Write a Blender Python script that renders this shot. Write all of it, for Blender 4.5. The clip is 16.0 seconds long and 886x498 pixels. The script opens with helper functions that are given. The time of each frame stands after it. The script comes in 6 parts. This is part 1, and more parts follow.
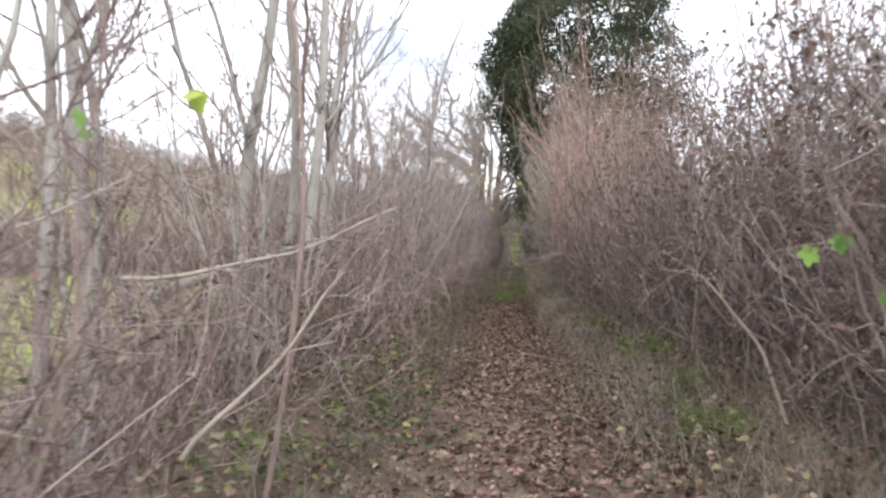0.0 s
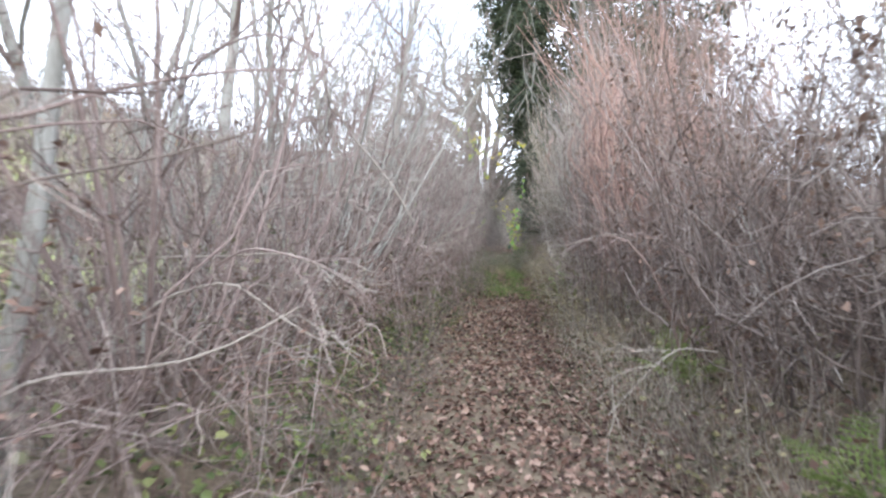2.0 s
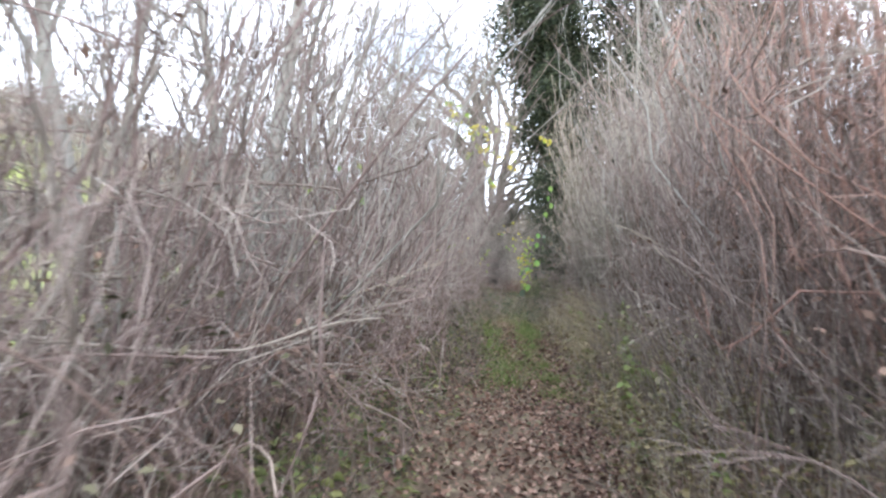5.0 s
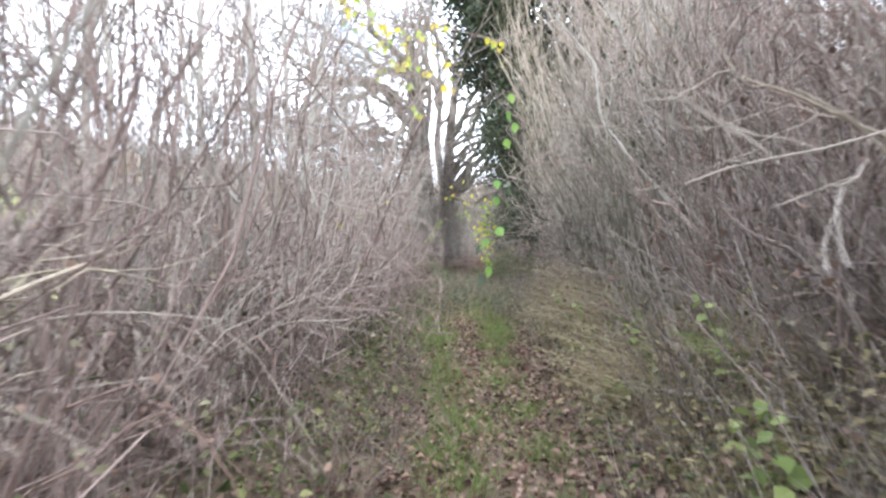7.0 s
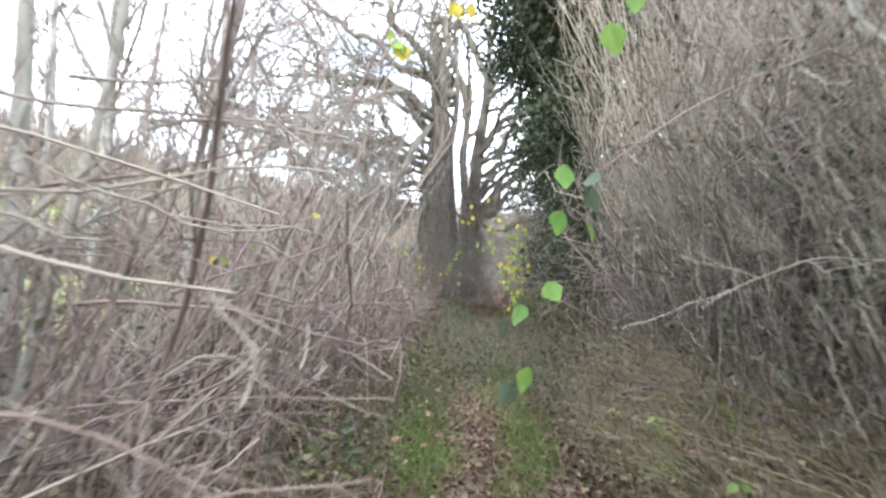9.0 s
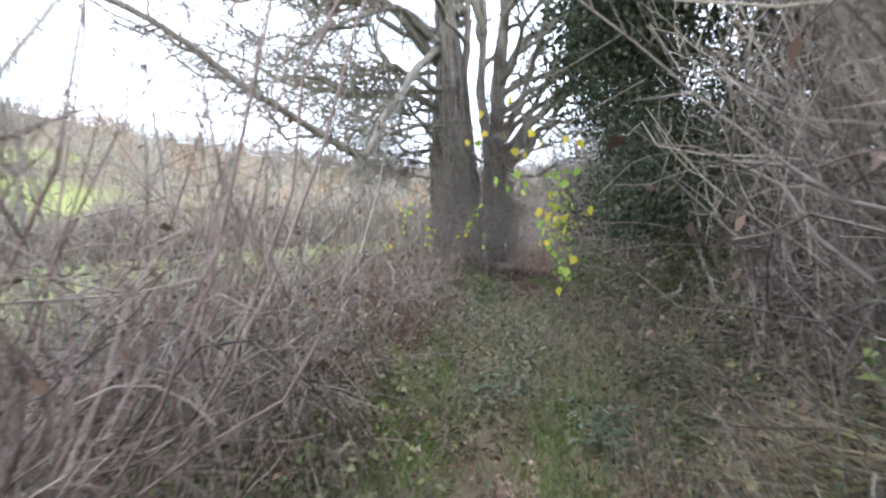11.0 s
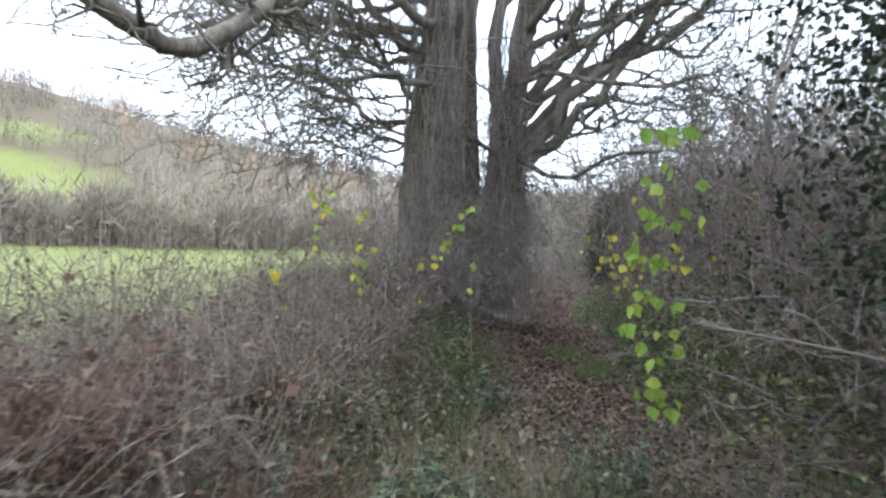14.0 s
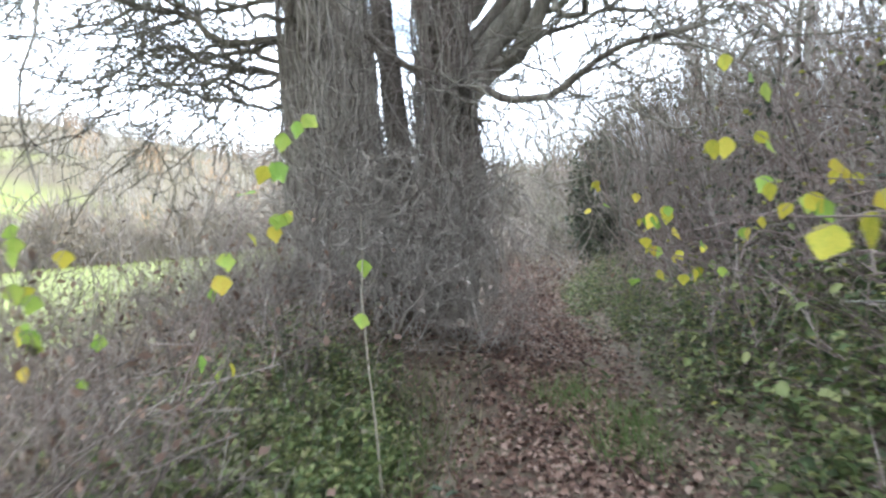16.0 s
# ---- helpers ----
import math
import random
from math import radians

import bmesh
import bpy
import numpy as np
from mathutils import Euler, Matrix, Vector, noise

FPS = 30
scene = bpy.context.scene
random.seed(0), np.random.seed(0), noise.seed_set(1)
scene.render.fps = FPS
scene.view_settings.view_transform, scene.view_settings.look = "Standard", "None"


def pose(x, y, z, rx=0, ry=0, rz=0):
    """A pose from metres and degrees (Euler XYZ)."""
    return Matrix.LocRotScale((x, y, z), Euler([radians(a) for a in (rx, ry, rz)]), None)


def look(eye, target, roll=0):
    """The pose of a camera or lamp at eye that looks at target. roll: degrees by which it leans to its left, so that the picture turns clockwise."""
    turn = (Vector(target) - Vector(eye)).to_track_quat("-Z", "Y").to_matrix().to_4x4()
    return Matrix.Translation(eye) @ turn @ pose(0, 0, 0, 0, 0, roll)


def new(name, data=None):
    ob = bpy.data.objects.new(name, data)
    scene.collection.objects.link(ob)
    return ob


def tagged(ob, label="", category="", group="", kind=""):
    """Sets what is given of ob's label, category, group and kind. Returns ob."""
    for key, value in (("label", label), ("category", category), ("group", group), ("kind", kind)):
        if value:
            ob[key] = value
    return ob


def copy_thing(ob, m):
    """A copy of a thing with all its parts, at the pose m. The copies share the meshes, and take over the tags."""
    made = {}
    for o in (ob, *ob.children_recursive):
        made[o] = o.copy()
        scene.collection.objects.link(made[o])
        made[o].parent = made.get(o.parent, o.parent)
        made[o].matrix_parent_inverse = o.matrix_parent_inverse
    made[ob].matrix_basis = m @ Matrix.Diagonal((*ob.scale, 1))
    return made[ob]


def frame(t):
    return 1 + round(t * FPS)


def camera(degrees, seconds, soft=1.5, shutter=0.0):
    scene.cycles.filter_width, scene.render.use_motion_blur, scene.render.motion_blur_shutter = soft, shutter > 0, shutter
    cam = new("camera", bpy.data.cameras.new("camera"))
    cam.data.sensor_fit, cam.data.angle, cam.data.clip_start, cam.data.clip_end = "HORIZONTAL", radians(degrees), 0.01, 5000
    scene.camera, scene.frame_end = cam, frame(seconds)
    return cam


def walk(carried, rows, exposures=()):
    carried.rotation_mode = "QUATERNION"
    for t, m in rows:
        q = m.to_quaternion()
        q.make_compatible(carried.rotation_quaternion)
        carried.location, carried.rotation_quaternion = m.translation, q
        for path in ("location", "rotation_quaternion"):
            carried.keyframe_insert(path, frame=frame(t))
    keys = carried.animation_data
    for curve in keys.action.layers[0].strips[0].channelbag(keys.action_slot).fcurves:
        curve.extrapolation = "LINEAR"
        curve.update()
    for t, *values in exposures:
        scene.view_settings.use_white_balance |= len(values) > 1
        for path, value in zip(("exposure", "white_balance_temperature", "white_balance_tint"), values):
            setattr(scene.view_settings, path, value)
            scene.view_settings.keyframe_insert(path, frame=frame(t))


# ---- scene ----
cam = camera(62.1, 16.0, soft=2.5, shutter=0.35)
PATH = [
    (0.0, 0.0, 0.0, 1.5, 90.0, 1.0, 4.0),
    (0.5, -0.028, 1.179, 1.476, 88.7, 0.4, 3.9),
    (1.0, -0.039, 2.562, 1.474, 88.1, 0.1, 4.1),
    (1.5, -0.081, 3.826, 1.458, 88.39, -1.9, 3.5),
    (2.0, -0.044, 5.087, 1.44, 88.29, -1.2, 3.4),
    (2.5, -0.039, 6.135, 1.446, 88.18, -2.8, 2.8),
    (3.0, 0.012, 7.312, 1.444, 88.97, -2.1, 2.3),
    (5.5, 0.01, 12.901, 1.519, 90.51, -3.6, 4.1),
    (6.0, 0.077, 14.119, 1.479, 87.74, -0.8, 3.5),
    (6.5, 0.082, 15.207, 1.512, 87.92, -3.8, 2.0),
    (7.0, 0.28, 16.338, 1.479, 88.77, 2.2, 0.91),
    (7.5, 0.293, 17.312, 1.522, 89.09, -1.19, 0.6),
    (8.0, 0.372, 18.328, 1.539, 89.52, -0.79, 0.0),
    (8.5, 0.424, 19.294, 1.584, 90.53, 0.5, 1.7),
    (9.0, 0.406, 20.439, 1.616, 90.86, -0.9, 3.0),
    (9.5, 0.448, 21.578, 1.594, 90.13, 1.3, 3.6),
    (12.0, 0.488, 27.071, 1.505, 87.62, 2.81, 6.33),
    (12.5, 0.443, 28.206, 1.506, 87.83, 1.52, 6.49),
    (13.0, 0.469, 29.439, 1.48, 88.22, 3.42, 6.4),
    (13.5, 0.43, 30.519, 1.484, 88.3, 1.8, 6.07),
    (14.0, 0.335, 31.622, 1.526, 89.29, -2.4, 6.06),
    (14.5, 0.409, 32.646, 1.462, 88.99, 1.89, 5.87),
    (15.0, 0.35, 33.742, 1.466, 86.21, -1.46, 4.72),
    (15.5, 0.423, 34.712, 1.45, 86.55, 0.99, 3.61),
    (16.0, 0.486, 35.784, 1.448, 87.88, 3.62, 4.09),
]
walk(cam, [(r[0], pose(*r[1:])) for r in PATH], exposures=[
    (0, 0.52, 6600, 15), (1, 0.95, 6200, 12), (3, 1.1, 6000, 10), (5.5, 1.26, 6100, 11), (6, 1.4, 6100, 11), (6.5, 1.5, 6100, 11), (7.2, 1.58, 6150, 11), (8.3, 1.55, 6150, 10), (9, 1.38, 6200, 8), (9.5, 1.15, 6200, 8),
    (12, 1.08, 5850, 12), (13, 0.85, 5950, 9), (14.5, 0.8, 5850, 8), (15.5, 1.3, 6050, 4), (16, 1.47, 5950, 6)])

# ---- light ----
world = bpy.data.worlds.new("sky")
scene.world = world
world.use_nodes = True
wn, wl = world.node_tree.nodes, world.node_tree.links
wn.clear()
sky = wn.new("ShaderNodeTexSky")
sky.sky_type = "NISHITA"
sky.sun_disc = False
sky.sun_elevation, sky.sun_rotation = radians(36), radians(167)
sky.dust_density, sky.air_density, sky.ozone_density = 3.0, 1.0, 1.0
cloud = wn.new("ShaderNodeTexNoise")
cloud.inputs["Scale"].default_value, cloud.inputs["Detail"].default_value = 3.2, 5.0
ramp = wn.new("ShaderNodeValToRGB")
ramp.color_ramp.elements[0].position, ramp.color_ramp.elements[1].position = 0.28, 0.47
mix = wn.new("ShaderNodeMix")
mix.data_type = "RGBA"
mix.inputs[7].default_value = (11.6, 12.4, 13.6, 1)
background, out = wn.new("ShaderNodeBackground"), wn.new("ShaderNodeOutputWorld")
background.inputs["Strength"].default_value = 0.15
wl.new(cloud.outputs["Fac"], ramp.inputs["Fac"])
wl.new(ramp.outputs["Color"], mix.inputs[0])
wl.new(sky.outputs["Color"], mix.inputs[6])
wl.new(mix.outputs[2], background.inputs["Color"])
wl.new(background.outputs["Background"], out.inputs["Surface"])
sun = new("sun", bpy.data.lights.new("sun", "SUN"))
sun.data.energy, sun.data.angle, sun.data.color = 1.25, radians(14), (1.0, 0.95, 0.87)
sun.matrix_world = look((24, -82, 78), (0, 20, 0))

# ---- materials ----


def material(name, colours, scale=6.0, rough=0.85, bump=0.3, island=0.5, translucent=0.0, stretch=(1, 1, 1), spec=0.25, obj_random=False):
    """Colours laid out by two scales of noise and, by the share island, at random from piece to piece."""
    m = bpy.data.materials.new(name)
    m.use_nodes = True
    n, l = m.node_tree.nodes, m.node_tree.links
    b = n["Principled BSDF"]
    b.inputs["Roughness"].default_value = rough
    b.inputs["Specular IOR Level"].default_value = spec
    co, mp = n.new("ShaderNodeTexCoord"), n.new("ShaderNodeMapping")
    mp.inputs["Scale"].default_value = stretch
    l.new(co.outputs["Object"], mp.inputs["Vector"])
    big, fine = n.new("ShaderNodeTexNoise"), n.new("ShaderNodeTexNoise")
    big.inputs["Scale"].default_value, big.inputs["Detail"].default_value = scale, 4
    fine.inputs["Scale"].default_value, fine.inputs["Detail"].default_value = scale * 9, 6
    l.new(mp.outputs[0], big.inputs["Vector"])
    l.new(mp.outputs[0], fine.inputs["Vector"])
    mx = n.new("ShaderNodeMix")
    mx.inputs[0].default_value = 0.45
    l.new(big.outputs["Fac"], mx.inputs[2])
    l.new(fine.outputs["Fac"], mx.inputs[3])
    spread = n.new("ShaderNodeMapRange")
    spread.inputs[1].default_value, spread.inputs[2].default_value = 0.3, 0.7
    l.new(mx.outputs[0], spread.inputs[0])
    if obj_random:
        rnd = n.new("ShaderNodeObjectInfo").outputs["Random"]
    else:
        rnd = n.new("ShaderNodeNewGeometry").outputs["Random Per Island"]
    mx2 = n.new("ShaderNodeMix")
    mx2.inputs[0].default_value = island
    l.new(spread.outputs[0], mx2.inputs[2])
    l.new(rnd, mx2.inputs[3])
    r = n.new("ShaderNodeValToRGB")
    el = r.color_ramp.elements
    while len(el) < len(colours):
        el.new(0.5)
    for i, c in enumerate(colours):
        el[i].position = 0.12 + 0.76 * i / max(1, len(colours) - 1)
        el[i].color = (*c, 1)
    l.new(mx2.outputs[0], r.inputs["Fac"])
    l.new(r.outputs["Color"], b.inputs["Base Color"])
    if bump:
        bp = n.new("ShaderNodeBump")
        bp.inputs["Strength"].default_value, bp.inputs["Distance"].default_value = bump, 0.02
        l.new(fine.outputs["Fac"], bp.inputs["Height"])
        l.new(bp.outputs["Normal"], b.inputs["Normal"])
    if translucent:
        tr, ms = n.new("ShaderNodeBsdfTranslucent"), n.new("ShaderNodeMixShader")
        ms.inputs[0].default_value = translucent
        l.new(r.outputs["Color"], tr.inputs["Color"])
        l.new(b.outputs[0], ms.inputs[1])
        l.new(tr.outputs[0], ms.inputs[2])
        l.new(ms.outputs[0], n["Material Output"].inputs["Surface"])
    return m


M_TWIG = material("thicket_bark", [(0.08, 0.056, 0.05), (0.19, 0.14, 0.127), (0.29, 0.225, 0.205), (0.44, 0.375, 0.34)], 3, island=0.7)
M_HEDGE = material("hedge_bark", [(0.07, 0.055, 0.05), (0.16, 0.125, 0.11), (0.27, 0.22, 0.195), (0.42, 0.37, 0.335)], 3, island=0.7)
M_BRAMBLE = material("bramble_bark", [(0.06, 0.05, 0.045), (0.135, 0.11, 0.095), (0.23, 0.19, 0.165), (0.38, 0.33, 0.29)], 3, island=0.7)
M_PINK = material("red_stem_bark", [(0.25, 0.15, 0.12), (0.40, 0.255, 0.21), (0.52, 0.36, 0.305)], 3, island=0.7)
M_STRAW = material("straw_stem", [(0.28, 0.23, 0.18), (0.40, 0.345, 0.28), (0.52, 0.46, 0.385)], 3, island=0.7)
M_POLE = material("pole_bark", [(0.20, 0.19, 0.17), (0.30, 0.29, 0.26), (0.40, 0.39, 0.36)], 5, island=0.2, stretch=(1, 1, 0.25))
M_BARK = material("trunk_bark", [(0.04, 0.034, 0.03), (0.12, 0.10, 0.085), (0.23, 0.20, 0.17), (0.33, 0.30, 0.26)], 7, island=0.0, stretch=(1, 1, 0.14), bump=1.0)
M_OAK = material("tree_bark", [(0.09, 0.08, 0.066), (0.19, 0.17, 0.14), (0.32, 0.29, 0.245)], 7, island=0.1, stretch=(1, 1, 0.16), bump=0.9)
M_MOSS = material("mossy_bark", [(0.09, 0.08, 0.06), (0.18, 0.16, 0.125), (0.30, 0.27, 0.22), (0.44, 0.40, 0.34)], 3, island=0.7)
M_CANE = material("bramble_cane", [(0.08, 0.052, 0.042), (0.17, 0.115, 0.095), (0.28, 0.205, 0.175), (0.44, 0.36, 0.315)], 3, island=0.75)
M_VINE = material("vine_bark", [(0.17, 0.145, 0.125), (0.31, 0.27, 0.235), (0.45, 0.40, 0.355)], 4, island=0.7)
M_LITTER = material("dead_leaf", [(0.06, 0.036, 0.03), (0.14, 0.085, 0.066), (0.235, 0.148, 0.115), (0.37, 0.265, 0.215)], 5, island=0.85, translucent=0.15, bump=0.1)
M_BROWNLEAF = material("brown_leaf", [(0.08, 0.053, 0.041), (0.165, 0.11, 0.085), (0.25, 0.168, 0.128)], 5, island=0.8, translucent=0.2, bump=0.1)
M_GREEN = material("green_leaf", [(0.05, 0.07, 0.03), (0.10, 0.135, 0.05), (0.18, 0.21, 0.08), (0.30, 0.30, 0.13)], 5, island=0.75, translucent=0.3, bump=0.1, rough=0.55)
M_IVY = material("ivy_leaf", [(0.016, 0.024, 0.014), (0.034, 0.047, 0.026), (0.064, 0.078, 0.044), (0.105, 0.105, 0.066)], 5, island=0.7, translucent=0.15, bump=0.1, rough=0.6, spec=0.25)
M_DULL = material("dull_leaf", [(0.055, 0.054, 0.034), (0.10, 0.097, 0.058), (0.165, 0.157, 0.098), (0.25, 0.225, 0.155)], 5, island=0.75, translucent=0.2, bump=0.1, rough=0.8, spec=0.15)
M_VERGE = material("verge_leaf", [(0.09, 0.08, 0.042), (0.17, 0.15, 0.072), (0.26, 0.225, 0.115), (0.37, 0.31, 0.18)], 5, island=0.75, translucent=0.3, bump=0.1, rough=0.7)
M_GRASS = material("grass_blade", [(0.07, 0.115, 0.035), (0.12, 0.18, 0.055), (0.22, 0.26, 0.11)], 5, island=0.7, translucent=0.3, bump=0.0, rough=0.6)
M_FRESH = material("fresh_grass", [(0.09, 0.135, 0.045), (0.16, 0.22, 0.07), (0.27, 0.31, 0.12)], 5, island=0.7, translucent=0.35, bump=0.0, rough=0.6)
M_DRYGRASS = material("dry_grass", [(0.26, 0.20, 0.12), (0.40, 0.33, 0.21), (0.52, 0.45, 0.31)], 5, island=0.7, translucent=0.2, bump=0.0)
M_YELLOW = material("yellow_leaf", [(0.30, 0.34, 0.05), (0.52, 0.47, 0.06), (0.62, 0.52, 0.08), (0.50, 0.27, 0.06)], 2.2, island=0.45, translucent=0.4, bump=0.1, rough=0.55, obj_random=True)
M_LIME = material("lime_leaf", [(0.20, 0.36, 0.07), (0.32, 0.46, 0.09), (0.52, 0.54, 0.12)], 2.2, island=0.45, translucent=0.4, bump=0.1, rough=0.5, obj_random=True)
M_LIMEGREEN = material("sycamore_leaf", [(0.10, 0.22, 0.06), (0.18, 0.33, 0.08), (0.30, 0.43, 0.12)], 2.2, island=0.45, translucent=0.4, bump=0.1, rough=0.5, obj_random=True)
M_BLUEGREEN = material("blue_green_weed", [(0.065, 0.088, 0.058), (0.12, 0.158, 0.105), (0.21, 0.26, 0.175)], 5, island=0.75, translucent=0.25, bump=0.0, rough=0.6)
M_SPECK = material("yellowing_leaf", [(0.13, 0.15, 0.04), (0.24, 0.25, 0.06), (0.38, 0.34, 0.08)], 5, island=0.8, translucent=0.35, bump=0.0, rough=0.6)
M_FERN = material("fern_frond", [(0.12, 0.165, 0.05), (0.20, 0.26, 0.08), (0.30, 0.33, 0.13)], 6, island=0.5, translucent=0.3, bump=0.0)
M_WOOD_RUST = material("rusty_wood", [(0.26, 0.16, 0.10), (0.34, 0.21, 0.12), (0.40, 0.27, 0.14)], 0.02, island=0.6, bump=0)
M_WOOD_DARK = material("dark_wood", [(0.085, 0.085, 0.06), (0.13, 0.125, 0.09), (0.19, 0.17, 0.13)], 0.02, island=0.6, bump=0)
M_WOOD_PALE = material("pale_wood", [(0.26, 0.23, 0.20), (0.33, 0.30, 0.265), (0.38, 0.355, 0.32)], 0.02, island=0.6, bump=0)
M_WOOD_FAR = material("far_wood", [(0.12, 0.098, 0.085), (0.18, 0.152, 0.13), (0.235, 0.205, 0.18), (0.29, 0.225, 0.15)], 0.02, island=0.6, bump=0)

# ---- geometry tools ----
rng = np.random.default_rng(11)


def unit(v):
    return v / np.maximum(np.linalg.norm(v, axis=-1, keepdims=True), 1e-9)


def raw_mesh(name, verts, faces):
    """A mesh from arrays; faces is one array, or two with different numbers of corners."""
    verts = np.asarray(verts, np.float32).reshape(-1, 3)
    sets = [np.asarray(f, np.int32) for f in (faces if isinstance(faces, list) else [faces])]
    me = bpy.data.meshes.new(name)
    sizes = np.concatenate([np.full(len(f), f.shape[1], np.int32) for f in sets])
    corners = np.concatenate([f.ravel() for f in sets])
    me.vertices.add(len(verts))
    me.vertices.foreach_set("co", verts.ravel())
    me.loops.add(len(corners))
    me.loops.foreach_set("vertex_index", corners)
    me.polygons.add(len(sizes))
    me.polygons.foreach_set("loop_start", np.concatenate([[0], np.cumsum(sizes)[:-1]]).astype(np.int32))
    me.update(calc_edges=True)
    return me


def join(*chunks):
    """Several (verts, faces) with equal face size as one."""
    vs, fs, n = [], [], 0
    for v, f in chunks:
        vs.append(np.asarray(v).reshape(-1, 3))
        fs.append(np.asarray(f) + n)
        n += len(vs[-1])
    return np.concatenate(vs), np.concatenate(fs)


def part(name, chunk, mat, parent=None, label="", smooth=True):
    me = raw_mesh(name, *chunk)
    me.materials.append(mat)
    if smooth:
        me.polygons.foreach_set("use_smooth", np.ones(len(me.polygons), bool))
    ob = new(name, me)
    if parent is not None:
        ob.parent = parent
    if label:
        tagged(ob, label)
    return ob


def shoots(o, d, length, r0, k, wob=0.12, up=0.0, taper=0.35):
    """Wandering lines from o along d: points (n, k, 3) and radii (n, k)."""
    o, d = np.asarray(o, float), unit(np.asarray(d, float))
    n = len(o)
    length, r0 = np.broadcast_to(length, n), np.broadcast_to(r0, n)
    pts = [o]
    for _ in range(k - 1):
        d = unit(d + rng.normal(0, wob, (n, 3)) + np.array([0, 0, up]))
        pts.append(pts[-1] + d * (length / (k - 1))[:, None])
    return np.stack(pts, 1), r0[:, None] * np.linspace(1, taper, k)[None]


def offshoots(p, r, n, t0, t1, spread, length, rs, k, wob=0.15, up=0.05, taper=0.4):
    """n side shoots off the lines p: start in the stretch t0 to t1, spread away from the parent."""
    i, t = rng.integers(0, len(p), n), rng.uniform(t0, t1, n) * (p.shape[1] - 1)
    a = np.minimum(t.astype(int), p.shape[1] - 2)
    f = (t - a)[:, None]
    o = p[i, a] * (1 - f) + p[i, a + 1] * f
    tan = unit(p[i, a + 1] - p[i, a])
    d = unit(tan + unit(rng.normal(0, 1, (n, 3))) * spread)
    rad = (r[i, a] * (1 - f[:, 0]) + r[i, a + 1] * f[:, 0]) * rs
    return shoots(o, d, rng.uniform(*length, n), rad, k, wob, up, taper)


def tubes(p, r, sides=3, bumpy=0.0):
    n, k, _ = p.shape
    tan = unit(np.gradient(p, axis=1))
    ref = np.where(np.abs(tan[..., 2:3]) > 0.9, np.array([1.0, 0, 0]), np.array([0, 0, 1.0]))
    u = unit(np.cross(tan, ref))
    v = np.cross(tan, u)
    a = np.arange(sides) * 2 * np.pi / sides
    rr = r[..., None] * (1 + rng.normal(0, bumpy, (n, k, sides)) if bumpy else np.ones((n, k, sides)))
    verts = p[:, :, None] + rr[..., None] * (np.cos(a)[:, None] * u[:, :, None] + np.sin(a)[:, None] * v[:, :, None])
    base = (np.arange(n) * k * sides)[:, None, None] + (np.arange(k - 1) * sides)[None, :, None]
    s = np.arange(sides)[None, None]
    s2 = (s + 1) % sides
    f = np.stack([base + s, base + s2, base + sides + s2, base + sides + s], -1)
    return verts.reshape(-1, 3), f.reshape(-1, 4)


def with_spikes(chunk, p, r):
    """The chunk together with fine twigs, each a three-sided spike from p[:, 0] to p[:, -1]."""
    o, tip = p[:, 0], p[:, -1]
    tan = unit(tip - o)
    u = unit(np.cross(tan, unit(rng.normal(0, 1, o.shape))))
    w = np.cross(tan, u)
    a = np.arange(3) * 2 * np.pi / 3
    ring = o[:, None] + r[:, :1, None] * (np.cos(a)[:, None] * u[:, None] + np.sin(a)[:, None] * w[:, None])
    v = np.concatenate([ring, tip[:, None]], 1).reshape(-1, 3)
    b = (np.arange(len(o)) * 4)[:, None] + len(chunk[0])
    f = np.concatenate([b + [0, 1, 3], b + [1, 2, 3], b + [2, 0, 3]])
    return np.concatenate([chunk[0], v]), [chunk[1], f]


def leaves(o, d, nrm, length, width, fold=0.25):
    """Pointed folded leaves at o along d; nrm is roughly the upper side."""
    n = len(o)
    d = unit(d)
    s = unit(np.cross(d, nrm))
    nn = np.cross(s, d)
    length, width = np.broadcast_to(length, n)[:, None], np.broadcast_to(width, n)[:, None]
    lift = nn * width * fold
    v = np.stack([
        o,
        o + d * length * 0.30 + s * width * 0.5 + lift,
        o + d * length * 0.68 + s * width * 0.40 + lift,
        o + d * length - nn * length * 0.12,
        o + d * length * 0.68 - s * width * 0.40 + lift,
        o + d * length * 0.30 - s * width * 0.5 + lift,
    ], 1)
    b = (np.arange(n) * 6)[:, None]
    f = np.concatenate([b + [0, 1, 2, 3], b + [0, 3, 4, 5]])
    return v.reshape(-1, 3), f


def small_leaves(o, d, nrm, length, width):
    """Tiny leaves, one slightly bent diamond each."""
    n = len(o)
    d = unit(d)
    s = unit(np.cross(d, nrm))
    length, width = np.broadcast_to(length, n)[:, None], np.broadcast_to(width, n)[:, None]
    lift = np.cross(s, d) * width * 0.2
    v = np.stack([o, o + d * length * 0.42 + s * width * 0.5 + lift, o + d * length, o + d * length * 0.42 - s * width * 0.5 + lift], 1)
    return v.reshape(-1, 3), np.arange(4 * n).reshape(-1, 4)


